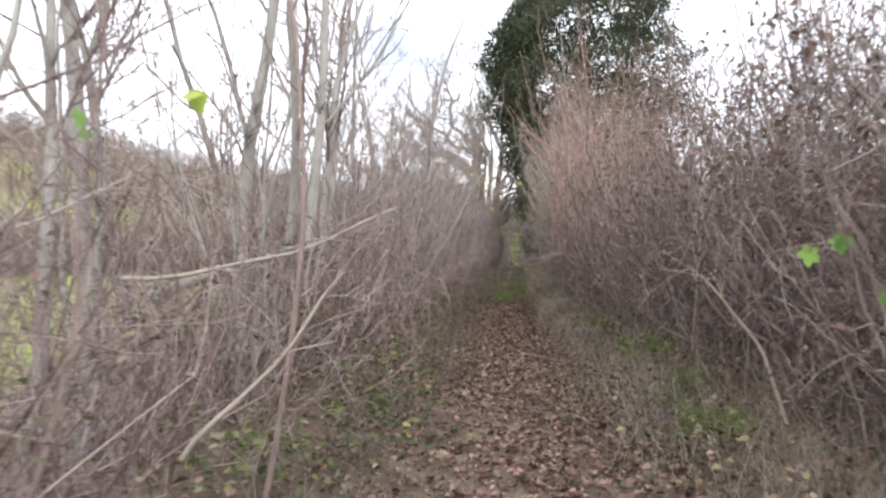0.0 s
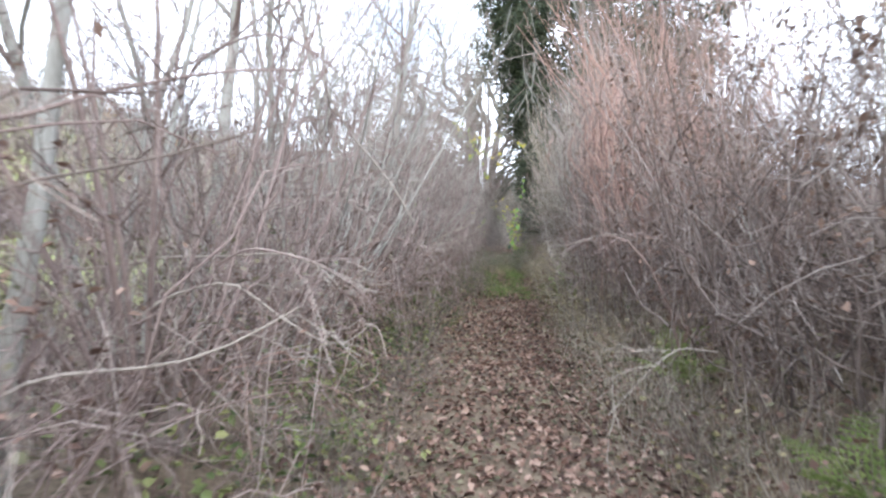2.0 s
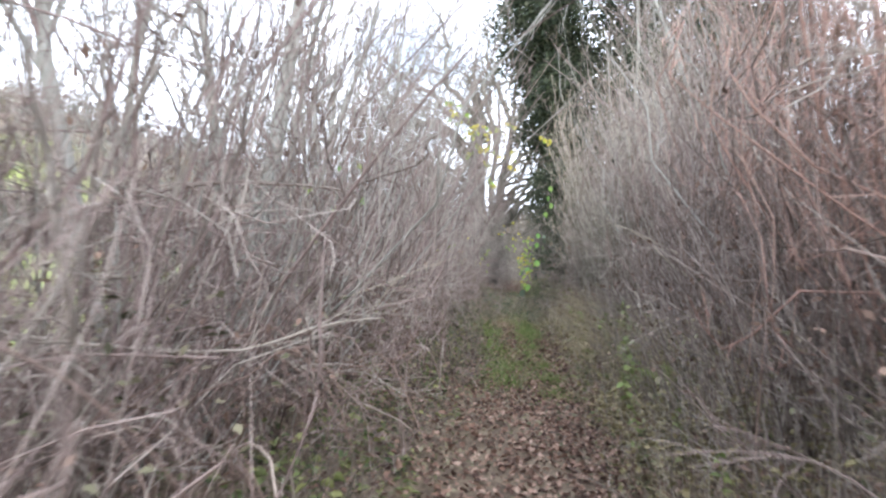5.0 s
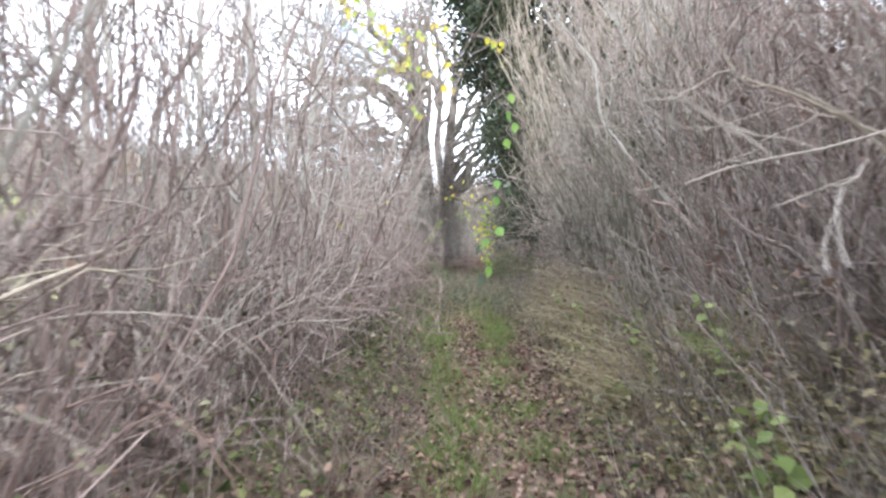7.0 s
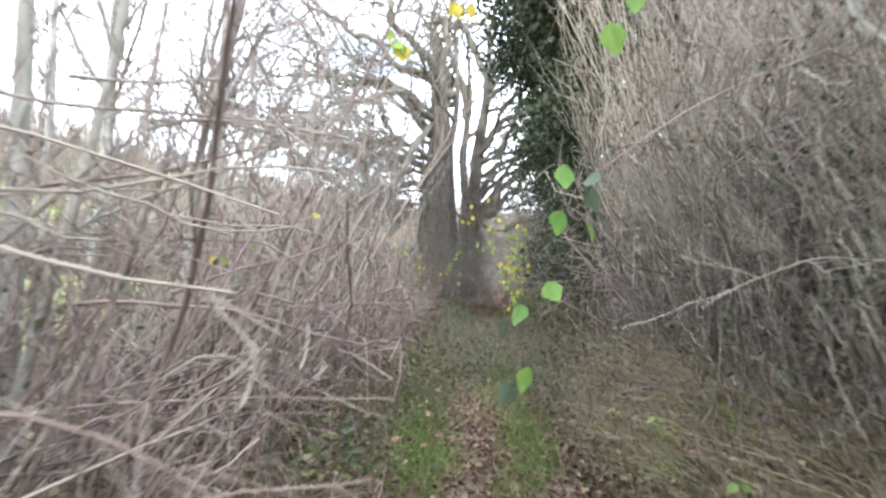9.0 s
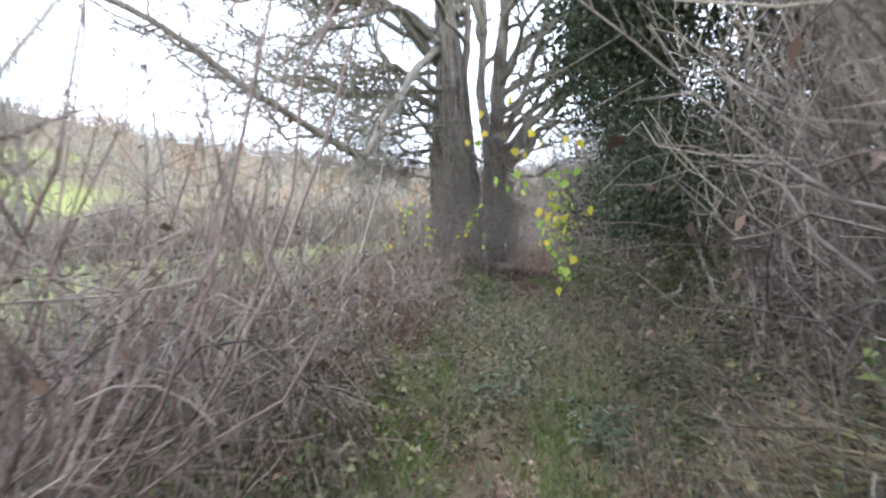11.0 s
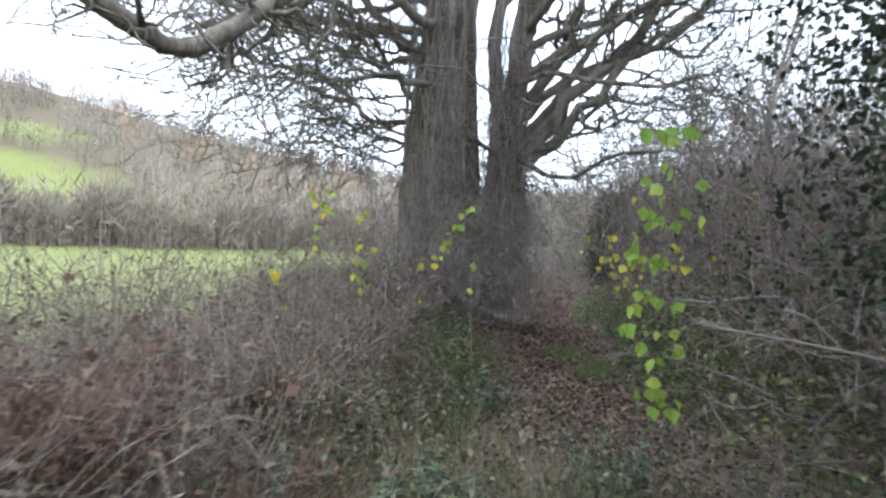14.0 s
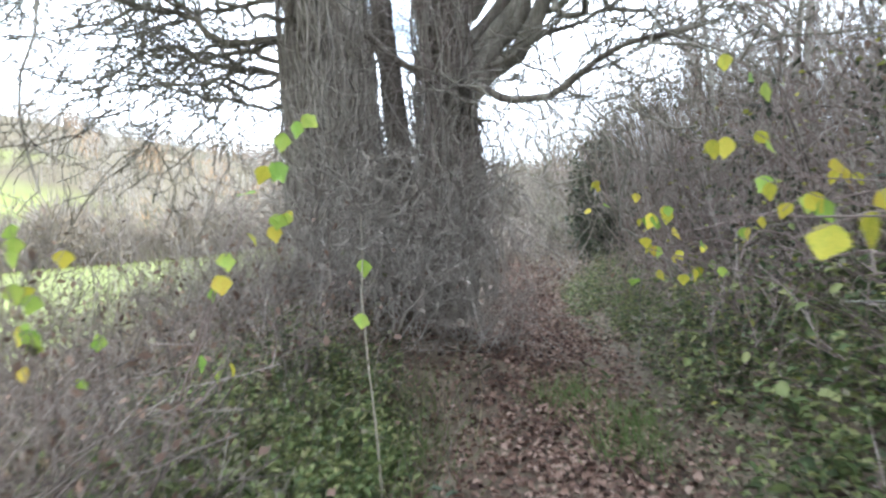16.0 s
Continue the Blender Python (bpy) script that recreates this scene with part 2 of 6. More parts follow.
def scatter_leaves(p, n, size, wr=0.55, droop=0.3):
    """Leaves along the outer half of the lines p."""
    i, t = rng.integers(0, len(p), n), rng.uniform(0.3, 1, n) * (p.shape[1] - 1)
    a = np.minimum(t.astype(int), p.shape[1] - 2)
    f = (t - a)[:, None]
    o = p[i, a] * (1 - f) + p[i, a + 1] * f
    d = unit(rng.normal(0, 1, (n, 3)) + np.array([0, 0, -droop]))
    ln = rng.uniform(*size, n)
    return small_leaves(o, d, unit(rng.normal(0, 0.6, (n, 3)) + np.array([0, 0, 1])), ln, ln * wr)


def smooth(a, b, x):
    t = np.clip((x - a) / (np.asarray(b) - a), 0, 1)
    return t * t * (3 - 2 * t)


def lane(y):
    return np.interp(y, [-20, 0, 12.5, 22, 27, 36, 60, 90], [0.15, 0.15, 0.2, 0.6, 0.65, 0.7, 0.8, 1.5])


def waves(x, y, f, seed=0):
    return (np.sin(x * f + 1.3 + seed) * np.cos(y * f * 1.17 + 0.4 * seed) + 0.5 * np.sin(x * f * 2.3 - y * f * 1.9 + seed) + 0.25 * np.sin(x * f * 5.1 + y * f * 4.3)) / 1.75


def keep_clear(p, gap=0.38):
    """Pushes points of twigs out of the space through which one drives along the lane."""
    mid = lane(p[..., 1]) - 0.18
    d = p[..., 0] - mid
    if p.ndim == 3:
        # a whole twig stays on the side on which it starts
        zone = (p[..., 2] > 0.8) & (p[..., 2] < 2.25) & (p[..., 1] < 37.5)
        start = np.where(d[:, :1] < 0, -1.0, 1.0)
        p[..., 0] = np.where(zone & (d * start < gap), mid + start * gap, p[..., 0])
        return p
    inside = (np.abs(d) < gap) & (p[..., 2] > 0.9) & (p[..., 2] < 2.1) & (p[..., 1] < 37.5)
    p[..., 0] = np.where(inside, mid + np.where(d < 0, -gap, gap), p[..., 0])
    return p


TREE = np.array([-1.15, 43.0])


def height(x, y):
    """The lie of the land: lane, banks, valley field and hills."""
    x, y = np.asarray(x, float), np.asarray(y, float)
    u = x - lane(y)
    z = np.interp(y, [8, 15, 28, 33], [0.6, 0.9, 0.85, 0.55]) * smooth(np.interp(y, [8, 15, 28, 33], [1.1, 0.75, 0.7, 1.0]), np.interp(y, [8, 15, 28, 33], [2.4, 1.65, 1.6, 2.3]), u) + 0.30 * np.exp(-(((u + 1.9) / 0.7) ** 2))
    z = z - 0.05 * np.exp(-(((np.abs(u) - 0.72) / 0.22) ** 2)) + 0.03 * waves(x, y, 2.3) + 0.012 * waves(x, y, 7.0, 3)
    z = z - 2.7 * smooth(5.5, 20, -u)
    z = z + 0.55 * np.exp(-((x - TREE[0]) ** 2 + (y - TREE[1]) ** 2) / 3.0)
    rx, ry = x, y - 30
    r, az = np.hypot(rx, ry), np.degrees(np.arctan2(-rx, ry))
    top = np.interp(az, [-180, -90, -30, 0, 16, 25, 36, 60, 120, 180], [30, 18, 16, 26, 52, 70, 92, 105, 55, 30])
    z = z + top * smooth(140, 560, r) * (1 + 0.05 * waves(x, y, 0.012)) + 30 * smooth(560, 2500, r)
    return z + 0.5 * smooth(30, 120, r) * waves(x, y, 0.05, 2)


# ---- ground ----


def meadow(x, y):
    """True on the open grass of the valley and the hillside, False in the woods."""
    r, deg = np.hypot(x, y - 30), np.degrees(np.arctan2(-x, y - 30))
    upper = ((deg > 29) & (r > 205) & (r < 290)) | ((deg > 33) & (r > 315) & (r < 350)) | ((deg > 23) & (deg < 25) & (r > 225) & (r < 255))
    return (r < 188) | upper



def ground_material():
    m = material("ground", [(0.045, 0.034, 0.025), (0.10, 0.072, 0.052), (0.15, 0.115, 0.08), (0.20, 0.16, 0.12)], 3.5, island=0.0, bump=1.0)
    n, l = m.node_tree.nodes, m.node_tree.links
    b = n["Principled BSDF"]
    old = b.inputs["Base Color"].links[0].from_socket
    g = n.new("ShaderNodeValToRGB")
    g.color_ramp.elements[0].color, g.color_ramp.elements[1].color = (0.13, 0.15, 0.04, 1), (0.235, 0.25, 0.075, 1)
    no = n.new("ShaderNodeTexNoise")
    no.inputs["Scale"].default_value, no.inputs["Detail"].default_value = 0.35, 8
    geo = n.new("ShaderNodeNewGeometry")
    l.new(geo.outputs["Position"], no.inputs["Vector"])
    l.new(no.outputs["Fac"], g.inputs["Fac"])
    attr = n.new("ShaderNodeAttribute")
    attr.attribute_name = "grassy"
    mx = n.new("ShaderNodeMix")
    mx.data_type = "RGBA"
    l.new(attr.outputs["Fac"], mx.inputs[0])
    l.new(old, mx.inputs[6])
    l.new(g.outputs["Color"], mx.inputs[7])
    l.new(mx.outputs[2], b.inputs["Base Color"])
    return m


def build_ground():
    def axis(near, step, far):
        a = np.arange(near[0], near[1], step)
        g = np.geomspace(step * 1.2, far, 80)
        return np.concatenate([near[0] - g[::-1], a, near[1] + g])
    xs, ys = axis((-4, 4), 0.2, 3500), axis((-2, 46), 0.42, 3500)
    gx, gy = np.meshgrid(xs, ys)
    v = np.stack([gx, gy, height(gx, gy)], -1).reshape(-1, 3)
    w = len(xs)
    i = (np.arange(len(ys) - 1)[:, None] * w + np.arange(w - 1)[None]).ravel()
    f = np.stack([i, i + 1, i + w + 1, i + w], -1)
    ob = part("ground", (v, f), ground_material())
    u = v[:, 0] - lane(v[:, 1])
    grassy = np.where(u < 0, smooth(4.5, 8, -u), smooth(6, 9, u)) * np.where(meadow(v[:, 0], v[:, 1]), 1.0, 0.12)
    at = ob.data.attributes.new("grassy", "FLOAT", "POINT")
    at.data.foreach_set("value", grassy.astype(np.float32))
    tagged(ob, "earthy farm track running between banks into green valley fields", "ground", kind="structure")


build_ground()

# ---- far woods and field hedge ----
rng = np.random.default_rng(101)


def far_tree_chunk(x, y, size, stems, twigs):
    """Far bare trees: thin upright stems and a haze of short twigs."""
    n = len(x)
    c = np.stack([x, y, height(x, y)], -1)[:, None]
    s = size[:, None, None]
    flat = np.array([1, 1, 0.0])
    root = c + rng.normal(0, 0.16, (n, stems, 3)) * flat * s
    top = root + (rng.normal(0, 0.07, (n, stems, 3)) * flat + np.array([0, 0, 1]) * rng.uniform(0.5, 1, (n, stems, 1))) * s
    side = unit(rng.normal(0, 1, (n, stems, 3)) * flat) * s * 0.014
    a = np.stack([root - side, root + side, top], 2).reshape(-1, 3)
    q = unit(rng.normal(0, 1, (n, twigs, 3))) * rng.uniform(0.2, 1, (n, twigs, 1)) ** 0.5
    base = c + (q * np.array([0.36, 0.36, 0.42]) + np.array([0, 0, 0.5])) * s
    tip = base + (unit(q + rng.normal(0, 0.5, q.shape) + [0, 0, 0.7]) * rng.uniform(0.1, 0.26, (n, twigs, 1))) * s
    side = unit(rng.normal(0, 1, (n, twigs, 3))) * s * 0.013
    b = np.stack([base - side, base + side, tip], 2).reshape(-1, 3)
    v = np.concatenate([a, b])
    return v, np.arange(len(v)).reshape(-1, 3)


def build_far_woods():
    n = 4000
    az, r = np.radians(rng.uniform(-40, 62, n)), rng.uniform(190**1.4, 700**1.4, n) ** (1 / 1.4)
    x, y = -np.sin(az) * r, 30 + np.cos(az) * r
    wood = ~meadow(x, y)
    x, y = x[wood], y[wood]
    patch = waves(x, y, 0.045, 1) + 0.5 * waves(x, y, 0.11, 4) + rng.normal(0, 0.35, len(x))
    for lo, hi, mat, label in ((-9, -0.55, M_WOOD_DARK, "dark olive trees of the far hillside"), (-0.55, 0.15, M_WOOD_FAR, "brown bare autumn woodland covering the far hillside"),
                               (0.15, 0.6, M_WOOD_PALE, "pale grey bare trees of the far hillside"), (0.6, 9, M_WOOD_RUST, "rusty autumn trees of the far hillside")):
        k = (patch > lo) & (patch <= hi)
        chunk = far_tree_chunk(x[k], y[k], rng.uniform(8, 16, int(k.sum())), 5, 52)
        tagged(part("far_woods", chunk, mat, smooth=False), label, "woodland", kind="stuff")
    n = 420
    az = np.radians(np.linspace(-16, 58, n) + rng.normal(0, 0.2, n))
    r = np.interp(np.degrees(az), [-20, 5, 35], [185, 178, 148]) + rng.uniform(-4, 14, n)
    chunk = far_tree_chunk(-np.sin(az) * r, 30 + np.cos(az) * r, 4.5 + 6.5 * (0.5 + 0.5 * np.sin(np.arange(n) * 0.21) * np.cos(np.arange(n) * 0.083)) + rng.uniform(-1.5, 3.5, n), 12, 230)
    tagged(part("field_hedge", chunk, M_WOOD_FAR, smooth=False), "line of grey bare hedge trees behind the green field", "hedge", kind="stuff")


build_far_woods()

# ---- shrubs ----
rng = np.random.default_rng(102)


def thing(name, label, category, group=""):
    return tagged(new(name), label, category, group)


def stuff(name, chunk, mat, parent, label):
    """What is too fine to pick apart, as one part."""
    return tagged(part(name, chunk, mat, parent), label, kind="stuff")


def brush(root, p, r, mats, fine, keep, leaf_n, leaf_size, leaf_mat=None):
    """The keep thickest stems one by one, and all finer wood as one mass."""
    order = np.argsort(-r[:, 0])
    for i in order[:keep]:
        part("stem", tubes(p[i:i + 1], r[i:i + 1], 6, 0.05), mats[0], root)
    rest = order[keep:]
    (p2, r2), (p3, r3) = fine
    stuff("brushwood", with_spikes(join(tubes(p[rest], r[rest], 3), tubes(p2, np.maximum(r2, 0.0027))), p3, np.maximum(r3, 0.0026)), mats[1], root, "fine bare twigs")
    if leaf_n:
        stuff("foliage", scatter_leaves(p3, leaf_n, leaf_size), leaf_mat or M_BROWNLEAF, root, "withered brown leaves" if leaf_mat is None else "")


def thicket_shrub(h, reach, stems, twigs, mat, leaf_n, label, group, wild=0.3, leaf_mat=None):
    """Tangled many-stemmed bush whose stems arch over."""
    root = thing("thicket_shrub", label, "shrub", group)
    a = rng.uniform(0, 2 * np.pi, stems)
    o = np.stack([np.cos(a) * 0.35, np.sin(a) * 0.5, np.full(stems, -0.05)], -1) * rng.uniform(0.2, 1, (stems, 1))
    lean = rng.uniform(0.1, 1.0, stems)
    d = np.stack([np.cos(a) * lean * reach, np.sin(a) * lean, np.ones(stems)], -1)
    p, r = shoots(o, d, rng.uniform(0.6, 1.15, stems) * h, rng.uniform(0.004, 0.012, stems), 8, wild, -0.04, 0.3)
    p2, r2 = offshoots(p, r, stems * 7, 0.15, 0.95, 1.2, (0.35, 1.1), 0.6, 4, wild * 1.3, -0.01)
    p3, r3 = offshoots(p2, r2, twigs, 0.1, 1, 1.1, (0.10, 0.42), 0.62, 2, 0.3, 0.04)
    for q in (p, p2, p3):
        q[..., 0] = 1.2 * np.tanh(q[..., 0] / 1.2)
        q[..., 1] = 1.5 * np.tanh(q[..., 1] / 1.5)
        q[..., 2] = np.maximum(q[..., 2], -0.05)
    brush(root, p, r, (mat, mat), ((p2, r2), (p3, r3)), 4, leaf_n, (0.025, 0.06) if leaf_mat is None else (0.035, 0.065), leaf_mat)
    return root


def hedge_shrub(h, stems, twigs, mat, leaf_n, lean, label, group, wob=0.12, reach=1.75, foot=1.45, fan=0.2):
    """Tall bush of close upright shoots that fan towards the lane (-x)."""
    root = thing("hedge_shrub", label, "shrub", group)
    o = np.stack([rng.uniform(-0.7, 0.8, stems), rng.uniform(-0.65, 0.65, stems), np.full(stems, -0.1)], -1)
    d = np.stack([rng.normal(-lean, fan, stems) - 0.1 * o[:, 0], rng.normal(0, 0.2 + 0.7 * fan, stems), np.ones(stems)], -1)
    p, r = shoots(o, d, rng.uniform(0.5, 1.08, stems) * h, rng.uniform(0.004, 0.012, stems), 8, wob, 0.01, 0.25)
    p2, r2 = offshoots(p, r, stems * 8, 0.08, 0.95, 1.35, (0.3, 1.0), 0.6, 4, 0.42, 0.05)
    p3, r3 = offshoots(p2, r2, int(twigs * 1.25), 0.1, 1, 1.3, (0.08, 0.36), 0.62, 2, 0.25, 0.05)
    for q in (p, p2, p3):
        q[..., 1] = 1.6 * np.tanh(q[..., 1] / 1.6)
        lim = np.interp(q[..., 2], [0, 0.9, 1.5, 2.1, 3.2], [min(reach, foot), min(reach, foot + 0.1), min(reach, foot + 0.5), min(reach, 1.5), reach])
        q[..., 0] = np.where(q[..., 0] < 0, lim * np.tanh(q[..., 0] / lim), q[..., 0])
    brush(root, p, r, (mat, mat), ((p2, r2), (p3, r3)), 5, leaf_n, (0.025, 0.055))
    return root


def place(kinds, spots):
    """Puts the built bushes at the first spots and copies of them at the rest. A spot: x off the lane, y, turn, size."""
    for i, (u, y, turn, size) in enumerate(spots):
        x = float(lane(y)) + u
        m = pose(x, y, float(height(x, y)) - 0.03, 0, 0, turn)
        k = kinds[i % len(kinds)]
        if i < len(kinds):
            k.matrix_basis = m @ Matrix.Diagonal((size, size, size, 1))
        else:
            c = copy_thing(k, m)
            c.scale = (size, size, size)


def jit(a):
    return rng.uniform(-a, a)


GL, GR = "bushes of the field-side thicket", "bushes of the bank-side hedge"
left_kinds = [thicket_shrub(2.7, 1.0, 24, 900, M_TWIG, n, "tangled leafless brown bramble and thorn bush on the bank", GL) for n in (60, 160, 40, 100, 20)]
spots = [(-1.95 + jit(0.1), y + jit(0.2), 180 * int(rng.integers(0, 2)) + jit(12), rng.uniform(0.78, 1.0)) for y in np.arange(1.5, 29, 1.2)]
spots += [(-3.25 + jit(0.25), y + jit(0.3), 180 * int(rng.integers(0, 2)) + jit(15), rng.uniform(1.0, 1.3)) for y in np.arange(2.6, 28, 1.7)]
spots += [(2.15 + jit(0.1), y + jit(0.4), 180 * int(rng.integers(0, 2)) + jit(15), rng.uniform(0.5, 0.72)) for y in np.arange(3.5, 29.5, 2.1)]
spots += [(1.95, 28.4, 10, 0.72), (1.9, 29.0, 185, 0.78), (2.0, 29.7, -10, 0.75), (2.3, 28.9, 170, 0.95)]
place(left_kinds, spots)

whip_kinds = [hedge_shrub(h, 16, 330, M_POLE, n, 0.0, "clump of tall slim grey leafless shoots", "tall shoots of the thicket", 0.1) for h, n in ((5.0, 10), (5.8, 0), (4.4, 30))]
place(whip_kinds, [(-rng.uniform(2.3, 3.4), y + jit(0.4), 180 + jit(25), rng.uniform(0.85, 1.1)) for y in np.arange(9, 29.5, 1.45)])

arch_kinds = [hedge_shrub(h, 14, 420, m, 20, 0.42, "slim leafless shoots arching over the lane", "arching shoots", 0.12, 2.7) for h, m in ((5.6, M_TWIG), (5.0, M_POLE), (6.2, M_VINE))]
place(arch_kinds, [(-2.45 + jit(0.1), y + jit(0.3), 180 + jit(15), rng.uniform(0.9, 1.05)) for y in np.arange(9.5, 29.5, 1.5)])

over_kinds = [hedge_shrub(h, 14, 420, m, 20, 0.36, "slim leafless shoots arching over the lane", "arching shoots", 0.12, 2.5) for h, m in ((5.4, M_HEDGE), (5.0, M_TWIG), (6.0, M_VINE))]
place(over_kinds, [(2.5 + jit(0.1), y + jit(0.3), jit(15), rng.uniform(0.9, 1.05)) for y in np.arange(16.5, 29.5, 1.5)])

low_hedge = [hedge_shrub(3.0, 36, 760, M_HEDGE, n, 0.10, "leafless brown hedge bush with withered leaves", GR, 0.24, fan=0.34) for n in (1500, 1100, 800)]
place(low_hedge, [(2.25 + jit(0.1), y + jit(0.2), jit(10), rng.uniform(0.9, 1.02) * (1.0 if y < 6 else 1.17)) for y in np.arange(0.8, 13.4, 1.15)]
      + [(3.9 + jit(0.3), y + jit(0.3), jit(20), rng.uniform(0.9, 1.05)) for y in np.arange(5.5, 13, 2.5)]
      + [(3.1, 2.4, 10, 1.3), (2.8, 3.3, -10, 1.3), (2.75, 4.2, 5, 1.3), (3.3, 4.7, 0, 1.4), (2.9, 6.2, 0, 1.3), (3.2, 7.4, 20, 1.4), (3.5, 8.7, 0, 1.3), (3.0, 5.0, 0, 1.3)])
right_kinds = [hedge_shrub(4.5, 38, 760, M_HEDGE, n, 0.13, "tall leafless brown hedge bush of close upright shoots", GR, 0.3, fan=0.36) for n in (150, 60, 30, 80)]
place(right_kinds, [(2.45 + jit(0.1), y + jit(0.2), jit(10), rng.uniform(0.85, 1.05)) for y in np.arange(15.4, 25.5, 1.15)]
      + [(3.9 + jit(0.3), y + jit(0.3), jit(20), rng.uniform(0.95, 1.15)) for y in np.arange(14.5, 21, 2.2)]
      + [(3.1, 4.6, 0, 0.9), (3.3, 6.0, 0, 0.95), (2.6, 22.6, 0, 1.0), (2.5, 24.9, 0, 1.0), (2.6, 26.2, 0, 1.0)]
      + [(3.2 + jit(0.2), y, jit(20), rng.uniform(1.1, 1.25)) for y in np.arange(21, 28.5, 1.5)]
      + [(4.4 + jit(0.2), y, jit(20), rng.uniform(1.2, 1.35)) for y in np.arange(22, 28.5, 1.6)]
      + [(5.4 + jit(0.3), y, jit(30), rng.uniform(1.05, 1.25)) for y in np.arange(16, 31, 3.5)])
pink_kinds = [hedge_shrub(4.6, 46, 650, M_PINK, 40, 0.10, "leafless bush of slim reddish upright stems", "red-stemmed bushes") for _ in range(2)]
place(pink_kinds, [(2.3, 13.6, 0, 0.9), (2.2, 14.5, 8, 1.0), (2.45, 16.2, -6, 1.05), (2.5, 18.0, 5, 1.0)])
lean_kinds = [hedge_shrub(h, 34, 700, M_PINK, 60, 0.5, "leafless bush of reddish stems leaning over the lane", "red-stemmed bushes", 0.18, 3.2, fan=0.28) for h in (4.7, 5.2)]
place(lean_kinds, [(2.3, 13.0, 0, 0.95), (2.35, 14.1, 8, 1.0), (2.4, 15.3, -6, 1.0)])
bent_kinds = [hedge_shrub(h, 24, 420, m, 30, 0.28, "pale leafless shoots bending over the lane", "straw-stemmed bushes", 0.2, 2.5) for h, m in ((4.6, M_VINE), (5.2, M_STRAW), (4.8, M_HEDGE))]
place(bent_kinds, [(2.2, 25.6, -6, 1.0), (2.1, 26.6, 5, 1.0), (2.15, 27.4, 0, 1.05), (2.0, 28.1, -8, 0.72), (1.95, 28.7, 6, 0.75), (2.05, 29.3, 0, 0.75), (2.6, 28.6, 4, 0.9)])
reed_kinds = [hedge_shrub(h, 52, 900, M_STRAW, 30, 0.24, "dense pale straw-coloured bush leaning over the lane", "straw-stemmed bushes", 0.16, 2.2) for h in (5.0, 5.4)]
place(reed_kinds, [(2.2, 27.0, 0, 1.0), (2.25, 28.2, 6, 0.95)])
straw_kinds = [hedge_shrub(5.4, 36, 600, M_STRAW, 30, 0.12, "pale straw-coloured bush of upright dry stems", "straw-stemmed bushes") for _ in range(2)]
place(straw_kinds, [(2.6, 27.6, -5, 1.2), (2.8, 28.8, 4, 1.2), (3.6, 25.8, 8, 1.25), (3.9, 27.2, -4, 1.3), (3.2, 24.8, 0, 1.15)])

rng = np.random.default_rng(171)
# hedge that bulges over the verge, grey-green with moss and lichen
moss_kinds = [hedge_shrub(h, 40, 900, M_MOSS, n, 0.28, "grey-green mossy leafless hedge bush overhanging the verge", "mossy hedge bushes", 0.34, 1.6, 0.85, 0.5) for h, n in ((3.3, 60), (3.7, 30), (3.0, 90))]
place(moss_kinds, [(1.85 + jit(0.05), y + jit(0.15), jit(8), rng.uniform(0.95, 1.02)) for y in np.arange(21.4, 27.6, 0.75)])
face_kinds = [hedge_shrub(h, 34, 800, m, n, 0.16, "leafless brown hedge bush leaning over the verge", GR, 0.3, 1.05, 0.95, 0.4) for h, m, n in ((2.5, M_HEDGE, 160), (2.9, M_CANE, 60), (2.7, M_HEDGE, 240))]
place(face_kinds, [(1.95 + jit(0.08), y + jit(0.15), jit(10), rng.uniform(0.9, 1.05)) for y in np.arange(9.5, 20.5, 1.05)])
bow_kinds = [hedge_shrub(h, 16, 420, m, 8, 0.5, "slim leafless whips bowed over the lane", "arching shoots", 0.16, 3.0) for h, m in ((5.0, M_VINE), (5.6, M_TWIG))]
place(bow_kinds, [(-2.2 + jit(0.1), y, 180 + jit(12), rng.uniform(0.95, 1.05)) for y in (14.2, 15.4, 16.6, 18.2, 19.4, 20.5, 21.5)] + [(2.4, y, jit(12), 1.0) for y in (14.6, 15.9, 17.2, 18.8, 20.2, 21.4)])
# slim pale whips that close the view along the lane
slim_kinds = [hedge_shrub(h, 14, 420, m, 8, 0.30, "tall slim leafless whips leaning over the lane", "tall shoots of the thicket", 0.14, 2.35) for h, m in ((5.2, M_VINE), (5.8, M_POLE), (4.8, M_CANE))]
place(slim_kinds, [(-2.25 + jit(0.12), y + jit(0.2), 180 + jit(50), rng.uniform(0.9, 1.08)) for y in np.arange(13.5, 20.6, 2.2)]
      + [(2.3 + jit(0.1), y + jit(0.2), jit(12), rng.uniform(0.9, 1.05)) for y in np.arange(17.5, 26.5, 1.5)])


